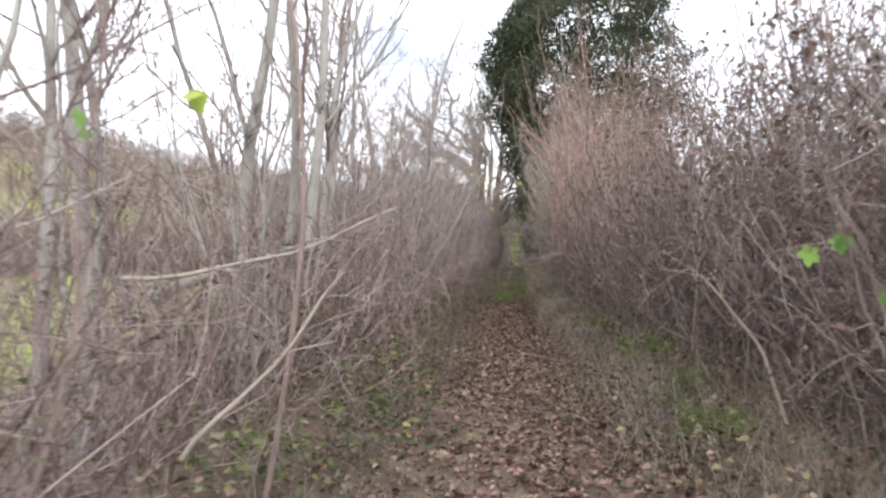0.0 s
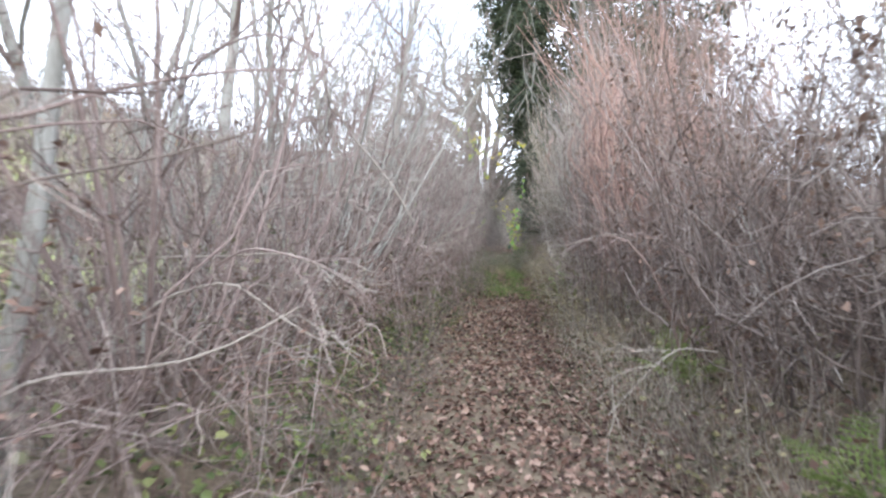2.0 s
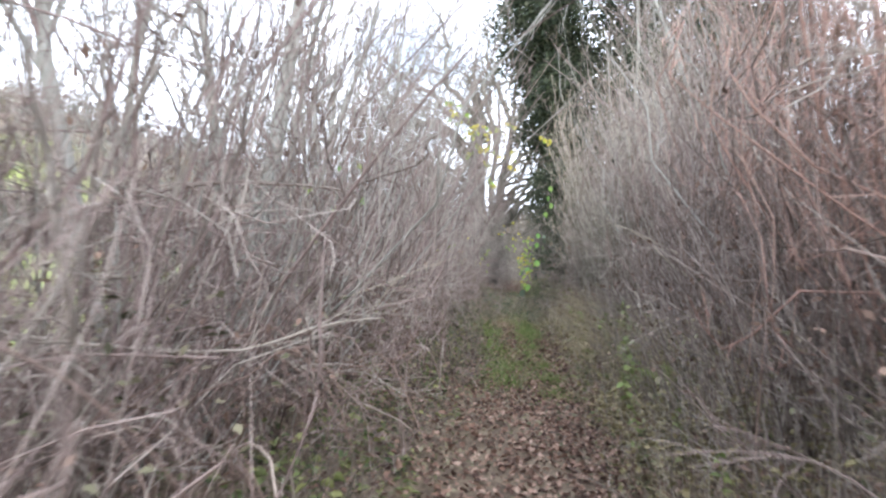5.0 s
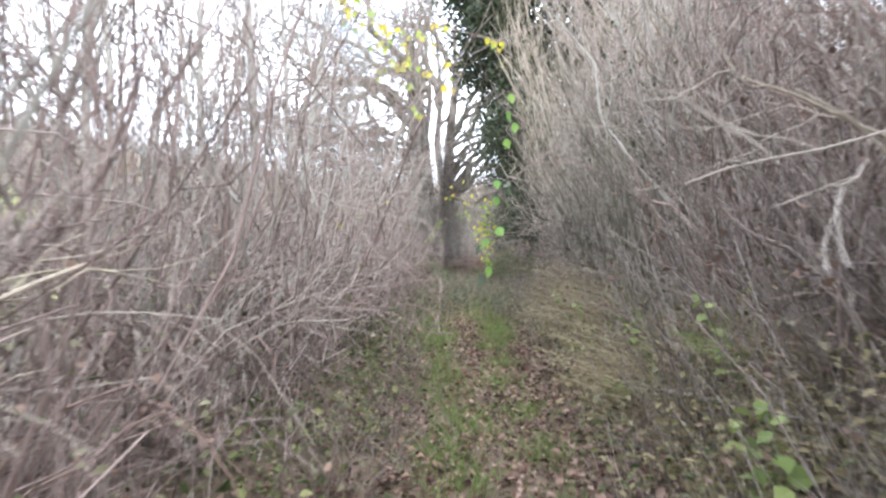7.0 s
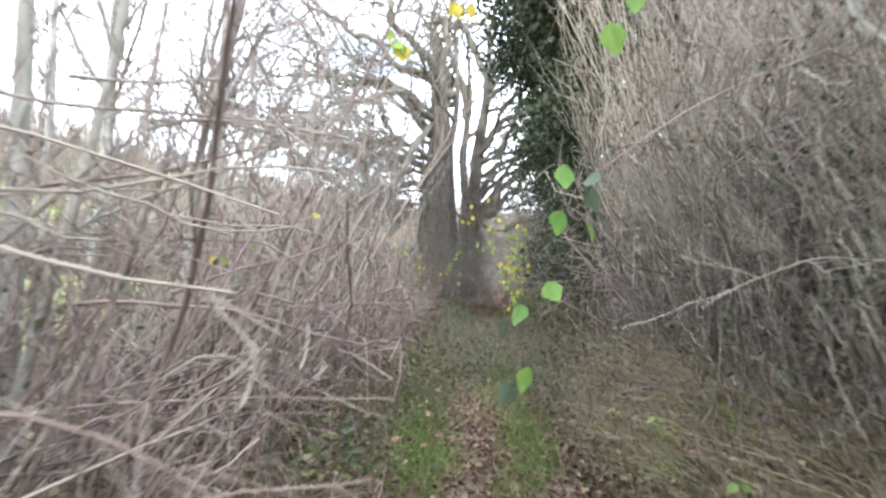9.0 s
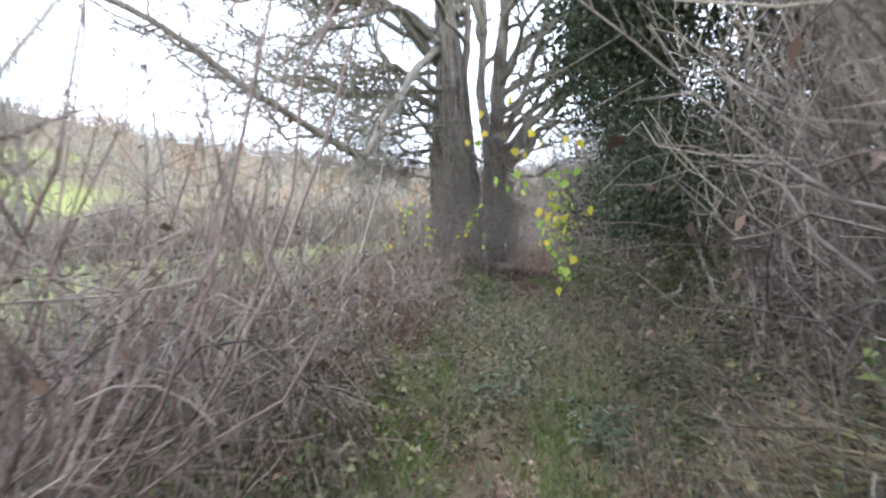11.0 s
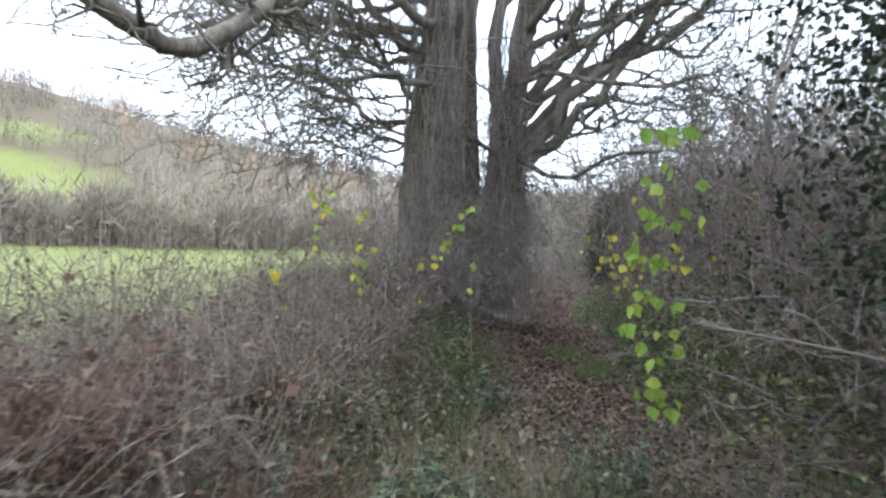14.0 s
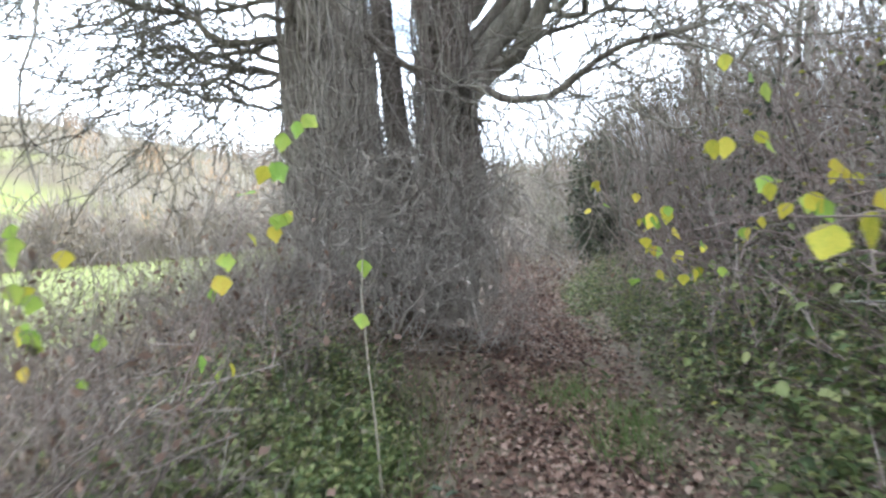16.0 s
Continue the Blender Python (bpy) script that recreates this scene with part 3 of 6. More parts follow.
def bramble_patch(n, long, label, mat):
    """Canes that arch out of the bank towards +x and lie over one another."""
    root = thing("bramble_patch", label, "bramble", "brambles of the field-side thicket")
    o = np.stack([rng.uniform(-0.5, 0.2, n), rng.uniform(-0.8, 0.8, n), np.full(n, -0.05)], -1)
    head = rng.normal(0, 0.9, n)
    length = rng.uniform(0.55, 1.1, n) * long
    t = np.linspace(0, 1, 12)[None]
    rise, drop = rng.uniform(0.5, 1.3, (n, 1)) * long * 0.45, rng.uniform(0.2, 0.9, (n, 1))
    z = rise * np.sin(np.pi * np.minimum(1, t * (0.62 + 0.3 * drop)))
    run = length[:, None] * (0.12 * t + 0.88 * t ** 1.5) * 0.8
    p = np.stack([o[:, :1] + np.cos(head)[:, None] * run, o[:, 1:2] + np.sin(head)[:, None] * run, o[:, 2:] + z], -1)
    p = p + np.cumsum(rng.normal(0, 0.022, p.shape), 1)
    p[..., 0] = np.where(p[..., 0] > 0, 1.05 * np.tanh(p[..., 0] / 1.05), p[..., 0])
    p[..., 2] = np.maximum(p[..., 2], -0.05)
    r = rng.uniform(0.004, 0.008, (n, 1)) * np.linspace(1, 0.45, 12)[None]
    p2, r2 = offshoots(p, r, n * 6, 0.15, 1, 0.9, (0.2, 0.7), 0.6, 5, 0.22, -0.03)
    p3, r3 = offshoots(p2, r2, n * 12, 0.1, 1, 0.9, (0.08, 0.25), 0.65, 2, 0.2, 0.0)
    for q in (p2, p3):
        q[..., 0] = np.where(q[..., 0] > 0, 1.1 * np.tanh(q[..., 0] / 1.1), q[..., 0])
        q[..., 2] = np.maximum(q[..., 2], -0.05)
    for i in range(5):
        part("cane", tubes(p[i:i + 1], r[i:i + 1], 5), mat, root)
    stuff("brushwood", with_spikes(join(tubes(p[5:], r[5:], 4), tubes(p2, np.maximum(r2, 0.0026))), p3, np.maximum(r3, 0.0024)), mat, root, "thin arching canes")
    stuff("foliage", scatter_leaves(p3, 60, (0.025, 0.05)), M_BROWNLEAF, root, "withered brown leaves")
    return root


cane_kinds = [bramble_patch(n, long, "leafless pale red-brown bramble canes arching low off the bank", M_CANE) for n, long in ((12, 1.5), (16, 2.0), (12, 1.8))]
place(cane_kinds, [(-1.75 + jit(0.1), y + jit(0.2), jit(15), rng.uniform(0.85, 1.1)) for y in np.arange(9.5, 20.3, 1.3)])
dark_canes = [bramble_patch(n, long, "leafless dark brown bramble canes arching low off the bank", M_BRAMBLE) for n, long in ((14, 1.6), (16, 1.9))]
place(dark_canes, [(-1.75 + jit(0.1), y + jit(0.2), jit(15), rng.uniform(0.85, 1.1)) for y in np.arange(20.9, 29.5, 1.2)])

rng = np.random.default_rng(131)
# low brambles along the open stretch, and the bushes where the lane goes on
low_kinds = [thicket_shrub(1.1, 1.0, 16, 480, M_BRAMBLE, n, "low brown bramble tangle on the bank above the field", "low brambles") for n in (320, 480)]
place(low_kinds, [(-1.95 + jit(0.2), y, rng.uniform(0, 360), rng.uniform(0.95, 1.2) if y < 32.5 else rng.uniform(0.75, 1.0)) for y in np.arange(28.6, 41, 0.95)]
      + [(-3.1 + jit(0.3), y, rng.uniform(0, 360), rng.uniform(1.15, 1.4) if y < 33.5 else rng.uniform(0.9, 1.1)) for y in np.arange(28.6, 46, 1.4)])
open_kinds = [thicket_shrub(1.25, 1.0, 14, 260, M_BRAMBLE, n, "low brown bramble tangle above the field", "low brambles") for n in (150, 60)]
place(open_kinds, [(-4.4 + jit(0.3), y, rng.uniform(0, 360), rng.uniform(1.05, 1.35)) for y in np.arange(29.5, 50, 1.3)]
      + [(-5.6 + jit(0.4), y, rng.uniform(0, 360), rng.uniform(1.0, 1.3)) for y in np.arange(31, 52, 1.5)])
veil_kinds = [thicket_shrub(1.7, 0.9, 15, 420, M_BRAMBLE, 160, "thin brown leafless bush on the bank above the field", "low brambles", 0.28) for _ in range(2)]
place(veil_kinds, [(-2.9, 30.3, 30, 0.9), (-3.6, 31.0, 120, 1.0), (-3.9, 32.8, 310, 1.0), (-4.6, 34.0, 170, 1.1), (-5.2, 32.6, 270, 1.1), (-4.4, 36.0, 90, 0.9), (-5.4, 35.6, 0, 1.0), (2.05, 26.0, 10, 1.4), (2.0, 26.9, 100, 1.5), (2.05, 27.8, 190, 1.5), (2.0, 25.2, 60, 1.4)])
GE = "bushes beside the lane beyond the evergreen"
end_kinds = [thicket_shrub(2.7, 1.0, 20, 650, M_TWIG, n, "brown bramble bush with a few leaves beside the lane", GE) for n in (250, 120)]
place(end_kinds, [(2.7 + jit(0.12), y, rng.uniform(0, 360), rng.uniform(1.05, 1.22)) for y in np.arange(35.6, 43, 1.2)]
      + [(4.0 + jit(0.3), y, rng.uniform(0, 360), rng.uniform(1.5, 1.8)) for y in np.arange(36, 45, 1.8)]
      + [(2.2, 35.6, 185, 0.9), (2.2, 36.6, 175, 1.05), (3.2, 36.0, 160, 1.4), (2.3, 29.4, 0, 1.05), (2.25, 30.5, 0, 1.1)])
tall_kinds = [hedge_shrub(h, 24, 560, m, 120, 0.06, "tall grey-brown leafless bush beside the lane", GE, 0.2, 1.5) for h, m in ((3.9, M_VINE), (3.5, M_BRAMBLE))]
place(tall_kinds, [(-2.4, 59.0, 0, 1.5), (-1.2, 61.0, 60, 1.6), (-0.1, 58.6, 100, 1.35), (0.9, 61.5, 10, 1.6), (1.8, 59.4, 200, 1.45), (2.8, 57.6, 40, 1.5), (3.9, 60.0, 0, 1.7), (0.3, 64.0, 150, 1.9), (1.4, 52.5, 20, 1.3), (2.5, 53.5, 80, 1.6), (2.5, 43.9, 0, 1.15), (2.55, 45.1, 8, 1.2), (2.6, 46.4, -6, 1.25), (2.7, 48.0, 4, 1.3), (3.4, 44.8, 90, 1.45), (2.6, 49.5, 0, 1.35), (2.3, 35.6, 0, 0.66), (2.3, 36.6, 10, 0.7), (2.35, 37.6, -5, 0.75), (2.65, 38.7, 5, 0.8), (2.7, 40.0, -8, 0.85), (2.75, 41.4, 3, 0.9), (2.8, 42.8, 12, 0.95), (3.4, 37.6, 40, 1.0), (3.6, 39.4, 0, 1.05), (3.5, 41.0, 70, 1.1), (3.7, 43.4, 20, 1.15), (2.9, 44.6, 0, 1.0), (4.8, 41.5, 50, 1.3), (4.9, 38.6, 10, 1.25), (3.0, 46.4, 10, 1.1), (2.7, 29.6, 0, 1.05), (3.6, 47.0, 0, 1.5), (4.6, 49.0, 60, 1.7), (5.6, 45.5, 0, 1.6), (3.5, 50.0, 90, 1.5), (6.5, 43.0, 20, 1.6)])
green_kinds = [thicket_shrub(2.5, 1.0, 20, 500, M_TWIG, 1900, "bramble bush draped in dark green ivy", GE, leaf_mat=M_IVY)]
place(green_kinds, [(2.8, 23.2, 0, 1.15), (2.85, 24.2, 170, 1.2), (2.8, 25.2, 20, 1.2), (2.7, 26.2, 190, 1.15), (3.1, 23.6, 20, 1.3), (3.1, 24.4, 300, 1.3), (3.4, 22.8, 220, 1.5), (3.5, 24.2, 60, 1.6), (2.6, 35.9, 130, 1.2), (2.5, 29.5, 0, 0.8), (3.4, 37.4, 70, 1.15), (3.8, 39.3, 150, 1.6), (2.7, 41.2, 40, 0.9), (3.6, 44, 200, 1.5), (4.2, 41, 90, 1.6), (3.2, 46.5, 200, 1.2)])
olive_kinds = [thicket_shrub(2.7, 1.0, 26, 1300, M_MOSS, 900, "tall grey-olive bush with a few dull leaves beyond the lane", GE, leaf_mat=M_DULL)]
place(olive_kinds, [(1.9, 56.0, 0, 1.9), (3.1, 56.5, 90, 2.4), (4.2, 54.5, 200, 2.4), (5.4, 53.0, 40, 2.5), (4.7, 51.0, 140, 2.1), (6.4, 50.5, 300, 2.5), (5.6, 48.0, 10, 2.2), (7.6, 52.5, 120, 2.6)])
far_kinds = [thicket_shrub(2.7, 1.0, 14, 230, M_TWIG, n, "brown leafless bush where the lane goes on", GE) for n in (60, 30)]
place(far_kinds, [(2.7 + jit(0.15), y, rng.uniform(0, 360), rng.uniform(0.75, 1.0)) for y in np.arange(43.5, 52, 1.3)]
      + [(4.2 + jit(0.3), y, rng.uniform(0, 360), rng.uniform(1.05, 1.35)) for y in np.arange(44, 60, 2.0)]
      + [(5.8 + jit(0.5), y, rng.uniform(0, 360), rng.uniform(1.3, 1.6)) for y in np.arange(45, 62, 4.0)]
      + [(-2.6 + jit(0.4), y, rng.uniform(0, 360), rng.uniform(0.7, 1.0)) for y in np.arange(46.5, 64, 2.2)]
      + [(-4.4 + jit(0.3), y, rng.uniform(0, 360), rng.uniform(1.05, 1.3)) for y in np.arange(5, 28, 1.9)]
      + [(2.2, 44.2, 40, 0.95), (2.3, 45.4, 130, 1.0), (-0.6, 58, 0, 0.75), (0.5, 60, 120, 0.7), (1.5, 58.5, 240, 0.75), (-1.6, 56, 60, 0.8), (0.0, 63, 30, 1.0), (2.2, 62, 200, 1.0)]
      + [(x, 66 + jit(1.5), rng.uniform(0, 360), rng.uniform(1.0, 1.5)) for x in np.arange(-5, 9, 2.4)])
mat_kinds = [thicket_shrub(1.1, 1.2, 12, 230, M_BRAMBLE, n, "flattened low bramble growing over the track", "brambles on the track") for n in (120, 60)]
place(mat_kinds, [(jit(1.2), y, rng.uniform(0, 360), rng.uniform(0.36, 0.55)) for y in np.arange(28.5, 35.5, 0.8)]
      + [(-rng.uniform(1.4, 2.2), y, rng.uniform(0, 360), rng.uniform(0.5, 0.7)) for y in np.arange(33, 40.5, 0.7)]
      + [(-0.98 + jit(0.15), y + jit(0.3), 180 * int(rng.integers(0, 2)) + jit(20), rng.uniform(0.4, 0.6)) for y in np.arange(3.5, 28, 1.1)]
      + [(1.2 + jit(0.15), y + jit(0.3), 180 * int(rng.integers(0, 2)) + jit(20), rng.uniform(0.38, 0.55)) for y in np.arange(4, 28, 1.3)])

# ---- slim trees in the thicket ----
rng = np.random.default_rng(103)


def pole_tree(h, r, label, limbs=8):
    root = thing("sapling", label, "tree", "slim trees of the thicket")
    p, rr = shoots(np.zeros((1, 3)), np.array([[rng.normal(0, 0.12), rng.normal(0, 0.1), 1]]), h, r, 14, 0.07, 0.02, 0.25)
    p2, r2 = offshoots(p, rr, limbs, 0.2, 0.95, 0.8, (0.9, 2.4), 0.5, 7, 0.14, 0.05)
    p3, r3 = offshoots(p2, r2, 80, 0.15, 1, 0.8, (0.3, 1.1), 0.55, 4, 0.17, 0.05)
    p4, r4 = offshoots(p3, r3, 230, 0.15, 1, 0.8, (0.15, 0.4), 0.6, 2, 0.17, 0.05)
    part("trunk", tubes(p, rr, 10, 0.04), M_POLE, root)
    for i in range(4):
        part("limb", tubes(p2[i:i + 1], r2[i:i + 1], 6, 0.04), M_POLE, root)
    stuff("brushwood", with_spikes(join(tubes(p2[4:], r2[4:], 4), tubes(p3, np.maximum(r3, 0.003), 4)), p4, np.maximum(r4, 0.0028)), M_TWIG, root, "fine bare twigs")
    return root


poles = [pole_tree(h, r, "slim grey leafless tree growing through the thicket") for h, r in ((7.5, 0.05), (8.5, 0.075), (6.5, 0.04), (7.0, 0.045))]
place(poles, [(-rng.uniform(2.0, 5.5), y + jit(0.5), rng.uniform(0, 360), rng.uniform(0.8, 1.15)) for y in np.arange(3.5, 29, 1.0)]
      + [(-3.5 + jit(1), y, rng.uniform(0, 360), rng.uniform(0.6, 0.9)) for y in np.arange(54, 72, 3.0)]
      + [(5 + jit(2), y, rng.uniform(0, 360), rng.uniform(0.6, 0.9)) for y in np.arange(44, 72, 3.5)]
      + [(x, 67 + jit(3), rng.uniform(0, 360), rng.uniform(0.85, 1.15)) for x in np.arange(-4, 9, 1.8)]
      + [(2.0, 29.4, 60, 1.2), (3.0, 29.8, 200, 1.3), (4.4, 28.9, 20, 1.3), (2.6, 26.2, 60, 0.85), (3.2, 27.6, 170, 0.9), (2.9, 24.4, 250, 0.85), (3.9, 28.4, 10, 0.95), (4.2, 25.6, 120, 0.95), (2.7, 28.6, 300, 0.8), (4.6, 48.0, 40, 0.95), (5.6, 46.0, 140, 0.95), (3.9, 52.0, 30, 0.9), (6.6, 49.0, 70, 1.0), (5.0, 55.0, 200, 1.0), (3.0, 41.0, 40, 0.55), (3.7, 43.0, 140, 0.62), (4.7, 44.0, 260, 0.75), (3.3, 47.0, 330, 0.7), (2.9, 38.8, 10, 0.48), (3.5, 37.6, 200, 0.55), (4.4, 40.6, 80, 0.62), (4.0, 39.5, 0, 0.62), (5.0, 42.0, 90, 0.75), (3.6, 45.0, 200, 0.7), (6.0, 39.0, 300, 0.8), (4.5, 47.0, 20, 0.95), (3.4, 50.0, 120, 0.9), (6.0, 50.0, 220, 1.0)]
      + [(-rng.uniform(2.0, 3.3), y, rng.uniform(0, 360), rng.uniform(0.6, 0.85)) for y in (3.2, 4.1, 4.8, 5.4, 7.2, 8.1, 9.0, 10.2)])

# ---- big tree ----
rng = np.random.default_rng(104)


def gnarled(o, d, length, r0, k, wob=0.35, hold=0.55, lift=0.0, taper=0.25):
    """Crooked lines that keep their heading but turn sharply from joint to joint."""
    o, base = np.asarray(o, float), unit(np.asarray(d, float))
    n = len(o)
    length, r0 = np.broadcast_to(length, n), np.broadcast_to(r0, n)
    pts, d = [o], base
    for i in range(k - 1):
        d = unit(hold * base + (1 - hold) * d + rng.normal(0, wob, (n, 3)) + np.array([0, 0, lift * (i / k - 0.4)]))
        pts.append(pts[-1] + d * (length / (k - 1))[:, None])
    return np.stack(pts, 1), r0[:, None] * np.linspace(1, taper, k)[None]


def gnarled_offshoots(p, r, n, t0, t1, spread, length, rs, k, wob, lift=0.0):
    i, t = rng.integers(0, len(p), n), rng.uniform(t0, t1, n) * (p.shape[1] - 1)
    a = np.minimum(t.astype(int), p.shape[1] - 2)
    f = (t - a)[:, None]
    o = p[i, a] * (1 - f) + p[i, a + 1] * f
    d = unit(unit(p[i, a + 1] - p[i, a]) + unit(rng.normal(0, 1, (n, 3)) * np.array([1, 1, 0.75])) * spread)
    rad = (r[i, a] * (1 - f[:, 0]) + r[i, a + 1] * f[:, 0]) * rs
    return gnarled(o, d, rng.uniform(*length, n), rad, k, wob, 0.5, lift, 0.4)


def through_points(points, k, wob):
    """A crooked line through a few joints."""
    q = np.array(points, float)
    t = np.linspace(0, len(q) - 1, k)
    line = np.stack([np.interp(t, np.arange(len(q)), q[:, i]) for i in range(3)], -1) + rng.normal(0, wob, (k, 3))
    line[0] = q[0]
    line[1:-1] = 0.25 * line[:-2] + 0.5 * line[1:-1] + 0.25 * line[2:]
    return line[None]


def big_tree():
    root = thing("old_tree", "old twin-trunked leafless tree wrapped in bare ivy vines", "tree")
    gx, gy = TREE
    gz = float(height(gx, gy))
    root.location = (gx, gy, gz)

    def trunk(x, y, lean, r, h, k=64, sides=44):
        z = np.linspace(-0.4, h, k)
        p = np.stack([x + lean[0] * z + 0.07 * np.sin(z * 1.15 + 5 * r) + np.cumsum(rng.normal(0, 0.013, k)), y + lean[1] * z + 0.06 * np.sin(z * 0.9 + 3 * r) + np.cumsum(rng.normal(0, 0.013, k)), z], -1)
        rr = r * (1 - 0.05 * z.clip(0) - 0.09 * (z - 4.5).clip(0)) + 0.35 * r * np.exp(-z.clip(0) / 0.6)
        a = np.arange(sides) * 2 * np.pi / sides
        zz, aa = z[:, None], a[None]
        flute = 0.055 * np.sin(5 * aa + 0.5 * zz + r * 9) + 0.04 * np.sin(9 * aa - 0.7 * zz) + 0.025 * np.sin(17 * aa + 1.1 * zz) + rng.normal(0, 0.018, (k, sides))
        knob = sum(0.22 * np.exp(-((zz - kz) / 0.22) ** 2 - (np.minimum(np.abs(aa - ka), 2 * np.pi - np.abs(aa - ka)) / 0.4) ** 2) for kz, ka in zip(rng.uniform(0.8, 5, 7), rng.uniform(2.5, 6, 7)))
        w = rr[:, None] * (1 + flute + knob)
        v = np.stack([p[:, :1] + w * np.cos(aa), p[:, 1:2] + w * np.sin(aa), np.broadcast_to(zz, w.shape)], -1)
        i = np.arange(k - 1)[:, None] * sides
        j = np.arange(sides)[None]
        j2 = (j + 1) % sides
        f = np.stack([i + j, i + j2, i + sides + j2, i + sides + j], -1).reshape(-1, 4)
        return p[None], rr[None], part("trunk", (v.reshape(-1, 3), f), M_BARK, root)
    pa, _, ta = trunk(0.05, 0, (-0.01, 0.0), 0.42, 7.6)
    pb, _, tb = trunk(1.12, 0.35, (0.08, 0.03), 0.20, 8.2)
    pc, _, tc = trunk(1.0, 0.8, (0.03, 0.06), 0.13, 8.6)
    pd, _, td = trunk(0.60, 0.4, (0.035, 0.03), 0.125, 8.4)

    def limb_set(p, stem, specs, wob=0.33, hold=0.5, lift=0.0):
        """Specs: height, heading in degrees (0 is +x), rise, length, radius."""
        out = []
        for z, head, rise, length, rad in specs:
            i = int(np.argmin(np.abs(p[0, :, 2] - z)))
            a = radians(head)
            q, s = gnarled(p[0, i][None], [[math.cos(a), math.sin(a), rise]], length, rad, 20, wob, hold, lift, 0.2)
            part("limb", tubes(q, s, 8, 0.07), M_OAK, stem)
            out.append((q, s))
        return np.concatenate([q for q, _ in out]), np.concatenate([s for _, s in out])
    left = limb_set(pa, ta, [(2.0, 186, 0.05, 2.6, 0.035), (2.2, 170, -0.05, 2.4, 0.03), (2.5, 200, 0.12, 3.6, 0.045), (2.7, 176, 0.25, 4.6, 0.05), (3.0, 215, 0.1, 5.0, 0.055), (3.2, 185, 0.3, 6.5, 0.07), (3.4, 160, 0.25, 6.0, 0.065),
                             (3.6, 196, 0.12, 7.4, 0.085), (3.8, 176, 0.4, 7.5, 0.08), (4.0, 225, 0.12, 6.8, 0.085), (4.1, 150, 0.35, 6.0, 0.07), (4.3, 190, 0.3, 8.6, 0.10), (4.5, 208, 0.42, 8.4, 0.09), (4.7, 172, 0.5, 8.2, 0.085),
                             (4.9, 240, 0.35, 6.5, 0.085), (5.1, 195, 0.6, 8.0, 0.09), (5.3, 160, 0.7, 7.0, 0.08), (5.5, 262, 0.6, 5.0, 0.08), (6.0, 185, 1.3, 7.0, 0.13), (6.1, 100, 2.6, 7.5, 0.17), (6.1, 250, 1.8, 7.0, 0.14), (6.1, 20, 2.2, 7.0, 0.14)])
    fringe = limb_set(pa, ta, [(1.7, 190, -0.05, 1.8, 0.026), (1.9, 168, 0.1, 2.2, 0.028), (2.2, 205, 0.0, 2.4, 0.03), (2.5, 182, 0.2, 2.8, 0.032), (2.7, 222, 0.1, 2.6, 0.03), (2.9, 160, 0.15, 2.8, 0.032), (3.2, 198, 0.0, 3.0, 0.034), (3.5, 236, 0.1, 2.8, 0.032), (3.6, 178, -0.05, 3.2, 0.034)])
    # the stout limb that dips towards the lane and rises again
    low = through_points([(0.0, -0.1, 4.9), (-0.25, -2.5, 4.0), (-0.35, -4.5, 3.15), (-0.5, -6.1, 2.3), (-0.55, -7.2, 1.65), (-1.15, -8.0, 2.15), (-2.15, -8.8, 2.85), (-3.35, -9.7, 3.75)], 30, 0.045)
    low_r = np.linspace(0.095, 0.035, 30)[None]
    part("limb", tubes(low, low_r, 9, 0.06), M_OAK, ta)
    right = limb_set(pb, tb, [(1.75, 0, 1.2, 7.0, 0.14), (2.4, 8, 2.2, 7.0, 0.11), (2.6, 28, 0.8, 6.0, 0.09), (3.3, -12, 0.45, 6.0, 0.08), (3.7, 5, 0.35, 6.0, 0.07), (3.6, 70, 0.4, 6.0, 0.08),
                              (2.1, 14, 1.6, 6.5, 0.085), (2.0, -25, 0.3, 2.6, 0.04), (2.8, -40, 0.45, 4.6, 0.07), (4.0, -60, 0.6, 5.0, 0.08), (4.4, 25, 0.8, 6.0, 0.10),
                              (5.4, -40, 0.9, 5.5, 0.09), (5.9, 60, 1.0, 5.5, 0.09), (6.2, 0, 2.0, 6.5, 0.14), (6.2, 120, 2.4, 6.5, 0.13), (3.8, -5, 0.9, 5.0, 0.07), (1.7, -12, 1.35, 6.5, 0.11), (2.2, -5, 1.0, 6.0, 0.08)], 0.2, 0.8, 0.1)
    for pts in ([(1.3, 0.2, 2.0), (1.75, -0.1, 1.72), (2.15, -0.5, 1.62), (2.6, -0.9, 1.9), (3.3, -1.4, 2.0)], [(1.3, 0.1, 3.1), (1.8, -0.6, 3.15), (2.3, -1.4, 2.85), (3.0, -2.2, 2.6), (3.6, -2.6, 2.7)], [(0.35, -0.2, 2.6), (0.9, 0.1, 2.1), (1.3, 0.2, 1.9)]):
        q = through_points(pts, 16, 0.03)
        part("limb", tubes(q, np.linspace(0.05, 0.02, 16)[None], 7, 0.06), M_BARK, tb, "dark drooping limb")
        right = (np.concatenate([right[0], np.concatenate([q, np.repeat(q[:, -1:], 4, 1)], 1) + rng.normal(0, 0.001, (1, 20, 3))]), np.concatenate([right[1], np.full((1, 20), 0.02)]))
    limb_set(pc, tc, [(5.5, 80, 3.0, 5.0, 0.11), (5.2, 200, 1.4, 4.0, 0.07), (4.6, 350, 1.0, 4.0, 0.08)])
    limb_set(pd, td, [(5.6, 95, 3.0, 5.0, 0.10), (5.0, 230, 1.2, 4.0, 0.06)])
